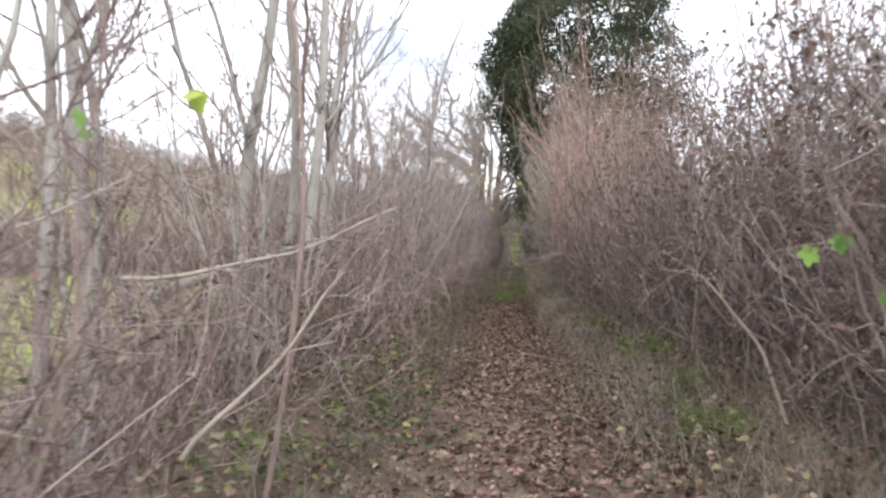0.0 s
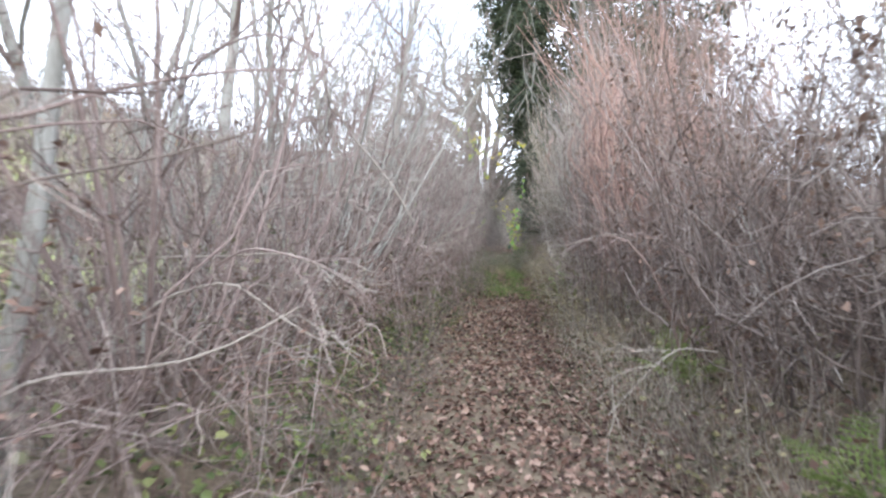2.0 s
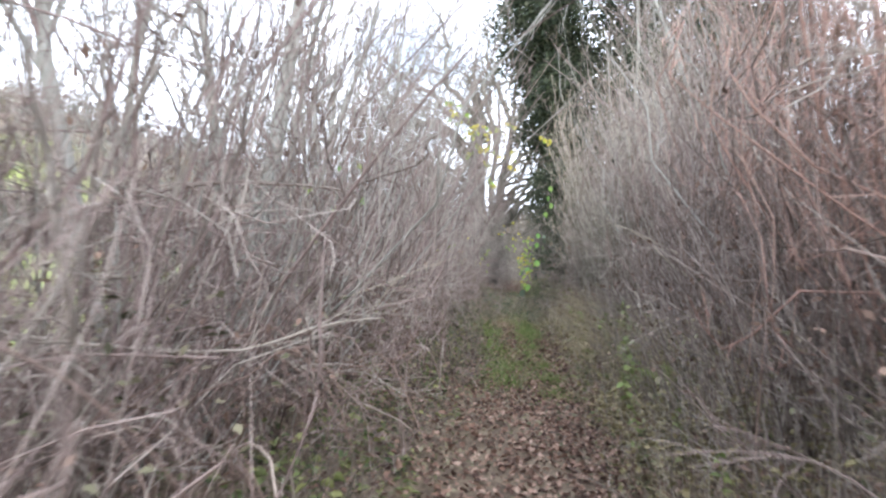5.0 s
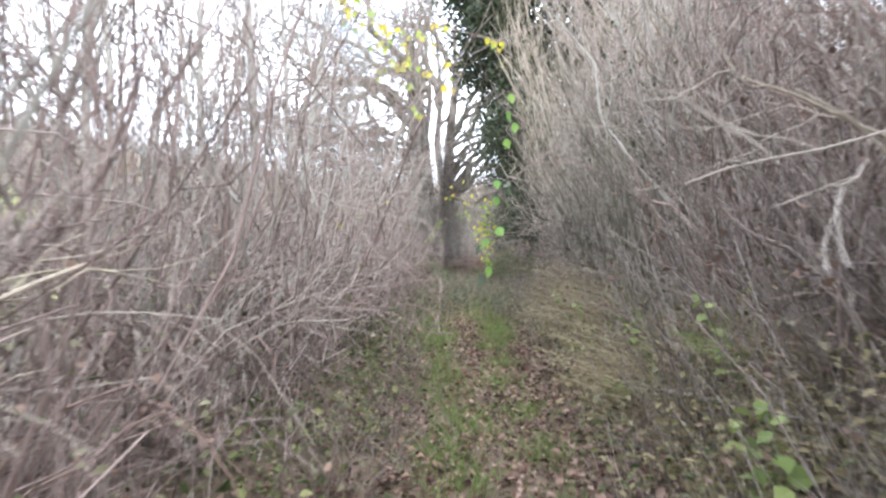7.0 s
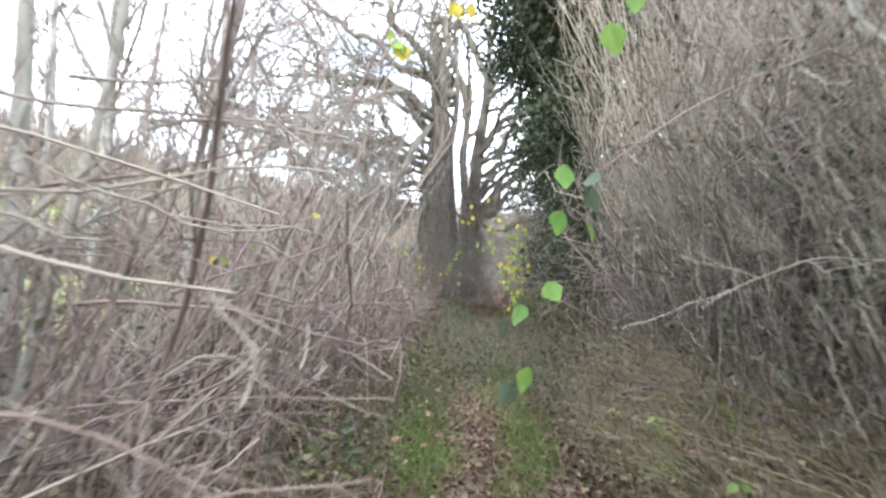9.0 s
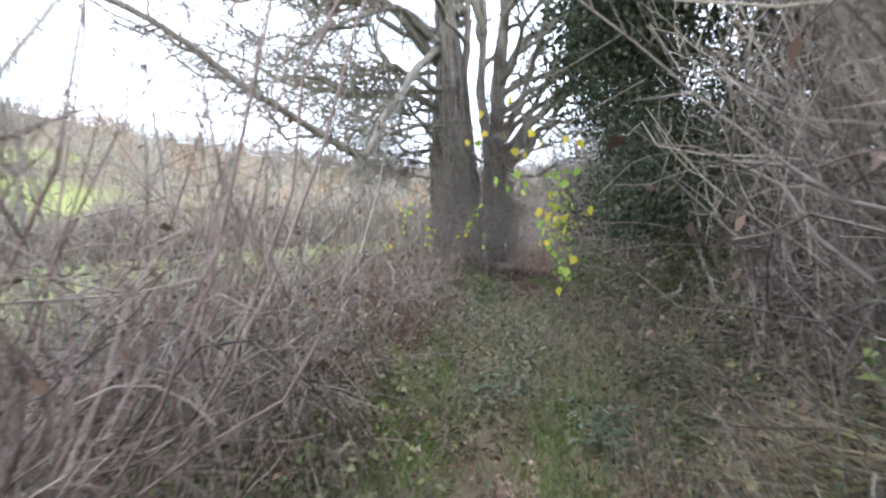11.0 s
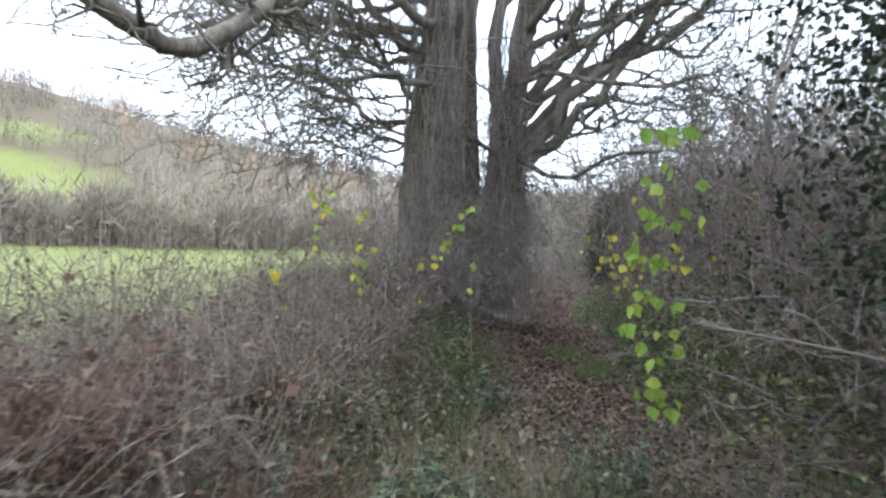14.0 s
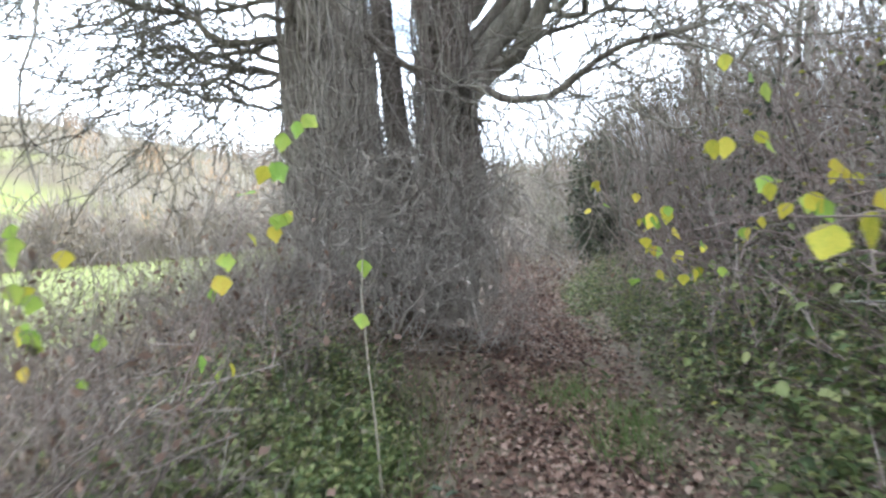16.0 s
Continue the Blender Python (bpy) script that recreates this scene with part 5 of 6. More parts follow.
leafy_weeds(120, [(-rng.uniform(0.9, 1.2), y, 0.25) for y in np.arange(6, 28, 0.6)], 0.35, 9, 0.07, M_GREEN, M_FERN, "small green weeds at the foot of the thicket")
leafy_weeds(200, [(rng.uniform(0.9, 2.1), y, 0.4) for y in np.arange(27.6, 31.5, 0.2)], 0.6, 11, 0.075, M_DULL, M_BRAMBLE, "dull green bramble shoots under the ivy-clad tree")
ground_leaves(3000, [(rng.uniform(0.9, 2.2), y, 0.5) for y in np.arange(27.5, 32, 0.15)], (0.03, 0.065), M_IVY, "ivy_carpet", "dark ivy leaves over the bank under the ivy-clad tree", 0.5)
leafy_weeds(420, [(rng.uniform(0.95, 1.8), y, 0.35) for y in np.arange(38, 50, 0.2)], 0.5, 11, 0.08, M_GREEN, M_BRAMBLE, "green nettles along the edge of the lane past the old tree")
ground_leaves(5000, [(rng.uniform(0.85, 1.7), y, 0.4) for y in np.arange(37.5, 51, 0.15)], (0.03, 0.065), M_DULL, "undergrowth", "dull green low plants along the edge of the lane past the old tree", 0.3)
ground_leaves(1500, [(rng.uniform(0.7, 1.3), y, 0.3) for y in np.arange(17, 27.5, 0.2)], (0.04, 0.075), M_GREEN, "undergrowth", "fresh green leaves of low plants on the verge", 0.35)
grass(8000, strip, M_FRESH, 0.24, "fresh green grass strip along the track", width=0.0035)
grass(4500, [(0.78 - float(lane(y)) + rng.normal(0, 0.1), y, 0.4) for y in np.concatenate([np.arange(20, 26, 1.1), np.arange(26, 32, 0.3)])], M_FRESH, 0.2, "fresh green grass tufts beside the wheel rut", width=0.0032)
grass(4200, [(rng.uniform(0.85, 1.45), y, 0.2) for y in np.concatenate([np.arange(13, 19, 1.1), np.arange(19, 29, 0.4)])], M_DRYGRASS, 0.65, "long bleached grass hanging down the hedge bank", width=0.003, hang=0.4)
grass(2200, [(rng.uniform(0.9, 1.35), y, 0.16) for y in np.arange(21, 27, 0.42)], M_DRYGRASS, 0.8, "long bleached grass drooping over the verge", width=0.0035, hang=0.35)
grass(3500, [(rng.uniform(1.1, 1.9), y, 0.5) for y in np.arange(3, 32, 0.8)], M_DRYGRASS, 0.35, "dry straw-coloured grass on the hedge bank", width=0.002)
grass(2600, [(-1.6 + jit(0.5), y, 0.5) for y in np.arange(38.8, 41.2, 0.1)], M_FRESH, 0.38, "fresh green grass before the old tree", width=0.0026)
grass(6500, [(-rng.uniform(2.0, 6), y, 1.0) for y in np.arange(29, 50, 0.3)], M_DRYGRASS, 0.4, "pale dry grass along the field edge")
grass(2200, [(1.2 + jit(0.15), y, 0.6) for y in (21.6, 22.0, 22.4, 22.9, 23.3, 16.8, 17.4, 19.8, 25.2)], M_DRYGRASS, 0.36, "tall bent dry grass at the foot of the hedge", width=0.0018)
grass(3000, [(rng.uniform(1.0, 1.7), y, 0.5) for y in np.arange(13, 27, 0.25)], M_DRYGRASS, 0.5, "dry straw-coloured grass on the verge", width=0.0018)
grass(3000, [(rng.uniform(-3, 5), y, 1.5) for y in np.arange(50, 70, 0.4)], M_DRYGRASS, 0.35, "pale dry grass where the lane goes on", width=0.006)
grass(4200, [(rng.uniform(-3.2, 1.6), y, 0.8) for y in np.arange(27.5, 36.5, 0.15)], M_DRYGRASS, 0.42, "thin dry stalks among the low plants", width=0.0016)
grass(9000, [(rng.uniform(-2.2, 1.4) if y < 36 else rng.uniform(-2.0, -0.6), y, 0.6) for y in np.arange(28, 41.5, 0.15)], M_GRASS, 0.36, "thin green grass among the low plants", width=0.0022)
grass(900, [(0.4 + jit(0.2), y, 0.45) for y in (34.0, 36.2, 40.2, 40.8, 41.2)], M_GRASS, 0.3, "scattered green grass tufts on the shaded track")

# ---- single branches, leafy twigs and plants ----
rng = np.random.default_rng(107)


def leaf_mesh(name, lobes, mat):
    """One broad toothed leaf, 1 long, along +y, hanging a little at the tip."""
    n = 30
    t = np.linspace(0, 1, n // 2 + 1)[1:-1]
    w = np.sin(np.pi * t ** 0.75) * 0.44 * (1 + lobes * np.cos(t * 4 * np.pi) + 0.07 * np.cos(np.arange(len(t)) * np.pi))
    yy = t
    right = np.stack([w, yy, 0.16 * w - 0.22 * yy ** 2], -1)
    leftv = np.stack([-w, yy, 0.16 * w - 0.22 * yy ** 2], -1)
    rib = np.stack([0 * t, yy, -0.22 * yy ** 2], -1)
    v = np.concatenate([[[0, 0, 0]], rib, [[0, 1, -0.22]], right, leftv])
    k = len(t)
    f = []
    for s in (2 + k, 2 + 2 * k):
        for i in range(k - 1):
            q = [1 + i, s + i, s + i + 1, 2 + i]
            f.append(q if s == 2 + k else q[::-1])
        f.append([0, s, 1])
        f.append([k, s + k - 1, k + 1])
    me = bpy.data.meshes.new(name)
    me.from_pydata([tuple(c) for c in v], [], [tuple(q) for q in f])
    me.materials.append(mat)
    return me


LEAF_YELLOW = leaf_mesh("leaf", 0.06, M_YELLOW)
LEAF_LIME = leaf_mesh("leaf", 0.12, M_LIME)


def palm_leaf(name, mat):
    """A five-lobed leaf, 1 long, with its stalk end at the origin."""
    n = 40
    a = np.linspace(-math.pi / 2 + 0.12, 1.5 * math.pi - 0.12, n)
    r = 0.52 * (0.60 + 0.40 * np.abs(np.cos(2.5 * (a - math.pi / 2))) ** 0.9) * (1 + 0.04 * np.cos(19 * a)) * np.interp(np.abs(a - math.pi / 2), [0, 2.2, 3.1], [1.05, 0.9, 0.75])
    x, y = r * np.cos(a), 0.42 + r * np.sin(a)
    v = [(0, 0.42, 0.03)] + [(float(p), float(q), float(0.18 * abs(p) - 0.25 * q * q)) for p, q in zip(x, y)]
    me = bpy.data.meshes.new(name)
    me.from_pydata(v, [], [(0, i, i + 1) for i in range(1, n)])
    me.materials.append(mat)
    return me


LEAF_GREEN = palm_leaf("leaf", M_LIMEGREEN)


def leafy_twig(a, b, n, size, meshes, label, mat=None, radius=0.005, sub=5, group="", gap=0.38):
    """A twig from a to b with side twigs and n single leaves."""
    root = thing("leafy_twig", label, "branch", group)
    a, b = np.array(a, float), np.array(b, float)
    root.location = a
    p, r = shoots(np.zeros((1, 3)), [b - a], np.linalg.norm(b - a), radius, 9, 0.07, 0.0, 0.35)
    p2, r2 = offshoots(p, r, sub, 0.3, 1, 0.8, (0.12, 0.35), 0.6, 5, 0.12, -0.05)
    p, p2 = keep_clear(p + a, gap) - a, keep_clear(p2 + a, gap) - a
    twigs = [part("twig", tubes(p, r, 5), mat or M_TWIG, root)]
    for i in range(sub):
        twigs.append(part("side_twig", tubes(p2[i:i + 1], np.maximum(r2[i:i + 1], 0.0015), 4), mat or M_TWIG, root))
    twigs = twigs + twigs[1:]
    lines = np.concatenate([p[:, -5:], p2, p2])
    for _ in range(n):
        which = int(rng.integers(0, len(lines)))
        q = lines[which]
        t = rng.uniform(0.2, 1) * (len(q) - 1)
        i = min(int(t), len(q) - 2)
        c = keep_clear(q[i] + (q[i + 1] - q[i]) * (t - i) + a, gap + 0.04) - a
        ob = new("leaf", meshes[int(rng.integers(0, len(meshes)))])
        ob.parent = twigs[which]
        s = rng.uniform(*size)
        ob.matrix_basis = pose(*c, rng.normal(-75, 22), rng.normal(0, 18), rng.normal(0, 50)) @ Matrix.Diagonal((s * rng.uniform(0.85, 1.2), s, s, 1))
    return root


LEAF_BROAD = leaf_mesh("leaf", 0.05, M_LIMEGREEN)
LEAF_DARK = leaf_mesh("leaf", 0.05, M_BLUEGREEN)


def leaf_spray(anchor, spots, y, size, meshes, label, radius=0.004):
    """A thin twig from anchor past the spots (x, z) at about y, with one hanging leaf at each."""
    root = thing("leafy_twig", label, "branch")
    a = np.array(anchor, float)
    root.location = a
    q = np.array([(x, y + jit(0.12), z) for x, z in spots])
    n = len(q)
    line = np.concatenate([[a], [a + (q.mean(0) - a) * 0.45 + [0, 0, 0.06]], q[np.argsort(np.linalg.norm(q - a, axis=1))][::max(1, n // 3)]]) - a
    p = through_points(line, 14, 0.008)
    twig = part("twig", tubes(p, (radius * np.linspace(1, 0.35, 14))[None], 5), M_TWIG, root)
    for c in q - a:
        i = int(np.argmin(np.linalg.norm(p[0] - c - [0, 0, 0.04], axis=1)))
        stem = through_points([p[0, i], (p[0, i] + c) / 2 + [0, 0, 0.02], c], 5, 0.002)
        part("leaf_stalk", tubes(stem, np.full((1, 5), 0.0012), 4), M_TWIG, twig)
        ob = new("leaf", meshes[int(rng.integers(0, len(meshes)))])
        ob.parent = twig
        k = rng.uniform(*size)
        ob.matrix_basis = pose(*c, rng.normal(-70, 20), rng.normal(0, 22), rng.normal(0, 55)) @ Matrix.Diagonal((k * rng.uniform(0.8, 1.15), k, k, 1))
    return root


Y, YG = [LEAF_YELLOW, LEAF_YELLOW, LEAF_LIME], [LEAF_LIME, LEAF_LIME, LEAF_YELLOW]
# hazel reaching over the lane before the evergreen
H = "bare hazel twig with yellow autumn leaves"
leaf_spray((2.1, 31.2, 1.3), [(0.62, 1.56), (0.66, 1.6), (0.74, 1.55), (0.66, 1.50), (0.80, 1.53), (0.86, 1.54), (0.70, 1.45), (0.85, 1.44)], 30.5, (0.06, 0.085), Y, H)
leaf_spray((2.2, 31.0, 1.2), [(0.67, 1.36), (0.72, 1.35), (0.76, 1.27), (0.85, 1.14), (0.79, 1.0), (0.92, 1.22)], 30.45, (0.06, 0.085), Y, H)
leaf_spray((1.9, 31.2, 2.0), [(0.97, 1.86), (0.86, 1.79), (0.85, 1.70), (0.78, 1.62), (0.73, 1.70), (1.04, 1.59), (0.88, 2.12), (0.95, 2.06)], 30.3, (0.055, 0.085), Y, H)
leaf_spray((1.7, 31.6, 2.7), [(0.57, 1.82), (0.55, 1.75), (0.42, 1.79), (0.34, 1.86), (0.51, 1.90), (0.49, 2.08), (0.58, 2.05)], 30.65, (0.055, 0.085), YG, "hanging hazel twig with yellow-green leaves")
leaf_spray((1.5, 31.6, 3.1), [(0.14, 2.18), (0.22, 2.16), (0.30, 2.22), (0.43, 2.20), (0.66, 2.2), (0.74, 2.12), (0.25, 2.4), (0.5, 2.5)], 30.7, (0.055, 0.085), Y, "hanging hazel twig with yellow leaves")
# broad-leaved shoot that hangs into the lane
leaf_spray((1.45, 22.6, 3.3), [(0.78, 2.6), (0.74, 2.45), (0.80, 2.36), (0.72, 2.22)], 22.4, (0.08, 0.11), [LEAF_BROAD], "drooping twig with broad green leaves")
leaf_spray((1.4, 23.1, 2.3), [(0.67, 1.93), (0.77, 1.91), (0.76, 1.86), (0.68, 1.79), (0.73, 1.75)], 22.9, (0.075, 0.095), [LEAF_BROAD, LEAF_DARK], "drooping twig with broad green leaves")
leaf_spray((1.5, 24.4, 1.1), [(0.54, 1.33), (0.60, 1.41), (0.64, 1.12), (0.56, 1.02), (0.72, 1.52)], 23.95, (0.10, 0.13), [LEAF_BROAD, LEAF_DARK], "low drooping twig with broad green leaves")
# overhead yellow leaves
for k in range(7):
    leafy_twig((-1.6 + 0.2 * k, 25.0 + 0.2 * k, 4.6), (0.08 + jit(0.4), 24.8 + jit(0.5), 3.35 + jit(0.45)), 19, (0.06, 0.10), Y, "overhanging twig with yellow maple leaves", sub=7, radius=0.008)
# thicket side
leafy_twig((-1.9, 17.5, 1.2), (-1.0, 17.3, 1.7), 6, (0.06, 0.09), [LEAF_LIME, LEAF_GREEN], "bramble shoot with lime-green leaves", sub=4)
leafy_twig((-2.2, 18.4, 2.0), (-1.05, 18.0, 2.3), 6, (0.06, 0.09), [LEAF_LIME, LEAF_GREEN], "bramble shoot with lime-green leaves", sub=4)
leafy_twig((-1.5, 24.2, 1.3), (-0.3, 24.0, 1.75), 5, (0.04, 0.055), Y, "bare twig with a few yellow leaves", sub=5)
leafy_twig((-1.8, 2.8, 2.0), (-0.95, 2.3, 2.05), 5, (0.05, 0.08), [LEAF_GREEN, LEAF_LIME], "twig with a few green leaves", sub=4)
leafy_twig((2.0, 3.2, 1.7), (1.2, 2.6, 2.0), 7, (0.06, 0.09), [LEAF_GREEN, LEAF_LIME], "twig with a few green leaves", sub=4)
leafy_twig((1.6, 2.9, 1.2), (1.15, 2.7, 1.55), 5, (0.06, 0.09), [LEAF_GREEN], "twig with a few green leaves", sub=4)
# yellow shrub beside the old tree
for k in range(7):
    leafy_twig((-1.7 + 0.15 * k, 38.6 + jit(0.5), 0.4), (-1.9 + 0.25 * k, 38.2 + jit(0.7), 1.85 + jit(0.35)), 13, (0.05, 0.075), YG, "slim upright shoot with yellow leaves", sub=6, group="yellow-leaved shoots by the old tree")
place([thicket_shrub(1.3, 0.8, 20, 420, M_VINE, 40, "brush of bare vine shoots round the foot of the tree", "vine brush by the old tree")],
      [(-2.5, 42.5, 0, 0.9), (-1.9, 42.2, 90, 1.0), (-1.25, 42.2, 180, 1.0), (-0.7, 42.5, 270, 0.85), (-0.4, 43.0, 30, 0.8), (-2.7, 43.2, 60, 0.9)])
# bramble with green leaves on the bank side
for k in range(7):
    leafy_twig((1.6 + jit(0.2), 36.2 + jit(0.3), 0.7 + 0.24 * k), (0.84 + jit(0.05), 35.85 + jit(0.2), 0.75 + 0.24 * k), 12, (0.06, 0.095), [LEAF_LIME], "arching bramble shoot with lime-green leaves", sub=5, group="bramble shoots")
for k in range(9):
    leafy_twig((2.2 + jit(0.3), 37.3 + 0.45 * k, 1.1 + jit(0.4)), (1.05 + jit(0.25), 37.0 + 0.45 * k, 1.5 + jit(0.35)), 7, (0.05, 0.075), Y, "thin bramble shoot with yellow leaves", sub=4, group="bramble shoots")
leafy_twig((-0.13, 39.15, 0.05), (-0.11, 39.2, 1.5), 2, (0.08, 0.10), [LEAF_LIME], "tall pale bramble cane with two leaves", M_STRAW, 0.007, sub=0)


rng = np.random.default_rng(141)


def branch(a, b, r, label, mat, wob=0.12, side=5, k=10, name="branch", bend=0.0, gap=0.38):
    """A single branch from a to b with side branches and twigs."""
    root = thing(name, label, "branch")
    a, b = np.array(a, float), np.array(b, float)
    root.location = a
    t = np.linspace(0, 1, k)[:, None]
    w = np.cumsum(rng.normal(0, wob, (k, 3)), 0) * np.linalg.norm(b - a) / k
    w = w - w[:1] - (w[-1:] - w[:1]) * t
    p = ((b - a) * t + w + np.array([0, 0, bend]) * np.sin(np.pi * t))[None]
    rr = (r * np.linspace(1, 0.4, k))[None]
    p = keep_clear(p + a, gap) - a
    for _ in range(2):
        p[:, 1:-1] = 0.25 * p[:, :-2] + 0.5 * p[:, 1:-1] + 0.25 * p[:, 2:]
    part("limb", tubes(p, rr, 8, 0.06), mat, root)
    if side:
        p2, r2 = offshoots(p, rr, side, 0.3, 0.98, 0.8, (0.12, 0.4), 0.55, 7, 0.18, 0.02)
        p2 = keep_clear(p2 + a, gap) - a
        for i in range(side):
            part("side_branch", tubes(p2[i:i + 1], np.maximum(r2[i:i + 1], 0.002), 5), mat, root)
        p3, r3 = offshoots(p2, r2, side * 4, 0.2, 1, 0.8, (0.08, 0.3), 0.6, 4, 0.2, 0.02)
        p3 = keep_clear(p3 + a, gap) - a
        stuff("brushwood", tubes(p3, np.maximum(r3, 0.0016)), mat, root, "fine bare twigs")


branch((-1.9, 3.6, 1.38), (-0.5, 3.8, 1.72), 0.013, "pale crooked bare branch reaching out of the thicket", M_VINE, 0.5, 7)
branch((-1.15, 2.6, 0.75), (-0.56, 2.7, 1.42), 0.012, "pale crooked bare branch reaching out of the thicket", M_VINE, 0.5, 7)
branch((-1.2, 3.7, 0.2), (-1.1, 3.75, 3.2), 0.017, "dark upright bare stem in the thicket", M_TWIG, 0.2, 6)
branch((-2.7, 5.6, 1.15), (-1.52, 6.1, 1.57), 0.055, "thick grey crooked limb leaning over the bank", M_POLE, 0.15, 0)
branch((-1.56, 6.09, 1.53), (-1.45, 6.35, 5.0), 0.05, "grey leaning trunk rising from the bank", M_POLE, 0.15, 8)
branch((-2.3, 6.6, 0.0), (-1.9, 7.4, 5.5), 0.085, "stout grey leafless trunk in the thicket", M_POLE, 0.15, 8)
branch((-1.7, 10.4, 3.3), (-0.58, 10.5, 1.47), 0.013, "hanging bare branch with a pale broken end", M_VINE, 0.25, 7)
branch((-1.7, 11.3, 2.3), (-0.75, 11.4, 1.95), 0.010, "bare branch arching out of the thicket", M_TWIG, 0.25, 6, bend=0.15)
branch((-2.2, 10.0, 2.2), (-0.9, 9.2, 2.3), 0.012, "bare branch arching out of the thicket", M_TWIG, 0.25, 8, bend=0.25)
branch((1.85, 18.45, 1.40), (1.22, 18.35, 1.83), 0.009, "pale broken dead branch leaning out of the hedge", M_STRAW, 0.12, 1)
branch((1.75, 18.55, 1.62), (1.08, 18.4, 1.88), 0.008, "pale crooked dead branch leaning out of the hedge", M_STRAW, 0.25, 2, bend=0.05)
branch((2.0, 9.6, 0.3), (1.5, 9.7, 1.6), 0.014, "bare hedge stem beside the track", M_POLE, 0.25, 4)
branch((1.6, 4.2, 0.5), (1.2, 4.3, 1.3), 0.012, "arching bare bramble cane", M_STRAW, 0.25, 3, bend=0.15)
branch((-1.6, 23.2, 0.1), (-0.85, 23.2, 3.4), 0.036, "leaning grey leafless stem in the thicket", M_POLE, 0.15, 8)
branch((-1.8, 23.6, 0.0), (-1.75, 23.7, 5.0), 0.06, "dark upright trunk in the thicket", M_POLE, 0.12, 8)
branch((-0.95, 23.6, 1.45), (-0.12, 24.0, 1.74), 0.011, "dark bare branch reaching over the track", M_TWIG, 0.2, 7)
branch((-1.5, 22.3, 1.55), (-0.35, 23.2, 2.05), 0.012, "dark bare branch reaching over the track", M_TWIG, 0.2, 6, bend=0.08)
branch((-2.0, 21.2, 1.5), (-0.75, 21.4, 1.6), 0.015, "pale bare branch lying across the thicket", M_VINE, 0.25, 5)
branch((-1.3, 17.6, 1.1), (-0.4, 17.7, 1.45), 0.010, "broken pale stick in the thicket", M_STRAW, 0.2, 4)
branch((-1.0, 17.5, 0.9), (-0.7, 17.6, 1.4), 0.010, "broken pale stick in the thicket", M_STRAW, 0.2, 2)
branch((-1.9, 15.2, 0.8), (-0.8, 15.6, 1.05), 0.007, "bare branch lying across the thicket", M_VINE, 0.3, 5)
branch((-2.1, 15.9, 1.5), (-0.8, 16.2, 1.4), 0.007, "bare branch lying across the thicket", M_TWIG, 0.2, 5)
branch((2.0, 36.6, 0.6), (1.15, 37.3, 0.75), 0.009, "bare branch trailing from the bank", M_BRAMBLE, 0.25, 2)
branch((2.6, 33.4, 1.15), (0.9, 33.9, 1.3), 0.009, "bare branch reaching over the lane", M_BRAMBLE, 0.2, 8)
branch((2.3, 37.4, 1.2), (1.5, 37.3, 1.15), 0.014, "broken grey branch end in the bank", M_POLE, 0.2, 3)
branch((-2.4, 31.0, 0.7), (-1.2, 32.2, 1.1), 0.010, "pale bare cane leaning over the brambles", M_STRAW, 0.2, 3)

rng = np.random.default_rng(142)
# dead branches caught in the two hedges
for k in range(12):
    y = 3 + 2.0 * k + jit(0.5)
    x = float(lane(y)) - 1.25 + jit(0.15)
    z = rng.uniform(0.5, 2.2)
    branch((x - 0.5, y, z), (x + rng.uniform(-0.1, 0.15), y + jit(0.8), z + jit(0.6)), rng.uniform(0.006, 0.012), "bare dead branch caught in the thicket", [M_VINE, M_TWIG, M_CANE][k % 3], 0.4, 5)
for k in range(10):
    y = 4 + 2.5 * k + jit(0.5)
    x = float(lane(y)) + 1.9 + jit(0.15)
    z = rng.uniform(0.7, 2.6)
    branch((x + 0.4, y, z), (x - rng.uniform(0.0, 0.3), y + jit(0.8), z + rng.uniform(-0.4, 0.8)), rng.uniform(0.003, 0.006), "bare dead branch caught in the hedge", [M_TWIG, M_TWIG, M_HEDGE][k % 3], 0.25, 3)

rng = np.random.default_rng(152)
# long thin branches lying low across the field-side thicket
for k in range(26):
    y = 5.5 + 0.72 * k + jit(0.4)
    x = float(lane(y)) - 0.95 + jit(0.22)
    z = rng.uniform(0.15, 1.25)
    branch((x - rng.uniform(0.7, 1.2), y + jit(0.5), z + jit(0.25)), (x, y + jit(0.5), z + jit(0.3)), rng.uniform(0.005, 0.009), "long pale branch lying low across the thicket", [M_VINE, M_PINK, M_VINE, M_TWIG][k % 4] if y < 20 else M_TWIG, 0.32, 5, bend=rng.uniform(-0.1, 0.15))
for k in range(20):
    y = 7.0 + 0.95 * k + jit(0.4)
    x = float(lane(y)) - 0.9 + jit(0.25)
    z = rng.uniform(1.1, 2.4)
    branch((x - rng.uniform(1.0, 1.8), y + jit(0.6), z + jit(0.4)), (x, y + jit(0.6), z + jit(0.2)), rng.uniform(0.006, 0.011), "long dark branch lying across the thicket", [M_BRAMBLE, M_TWIG, M_VINE][k % 3], 0.35, 4, bend=rng.uniform(-0.2, 0.2))
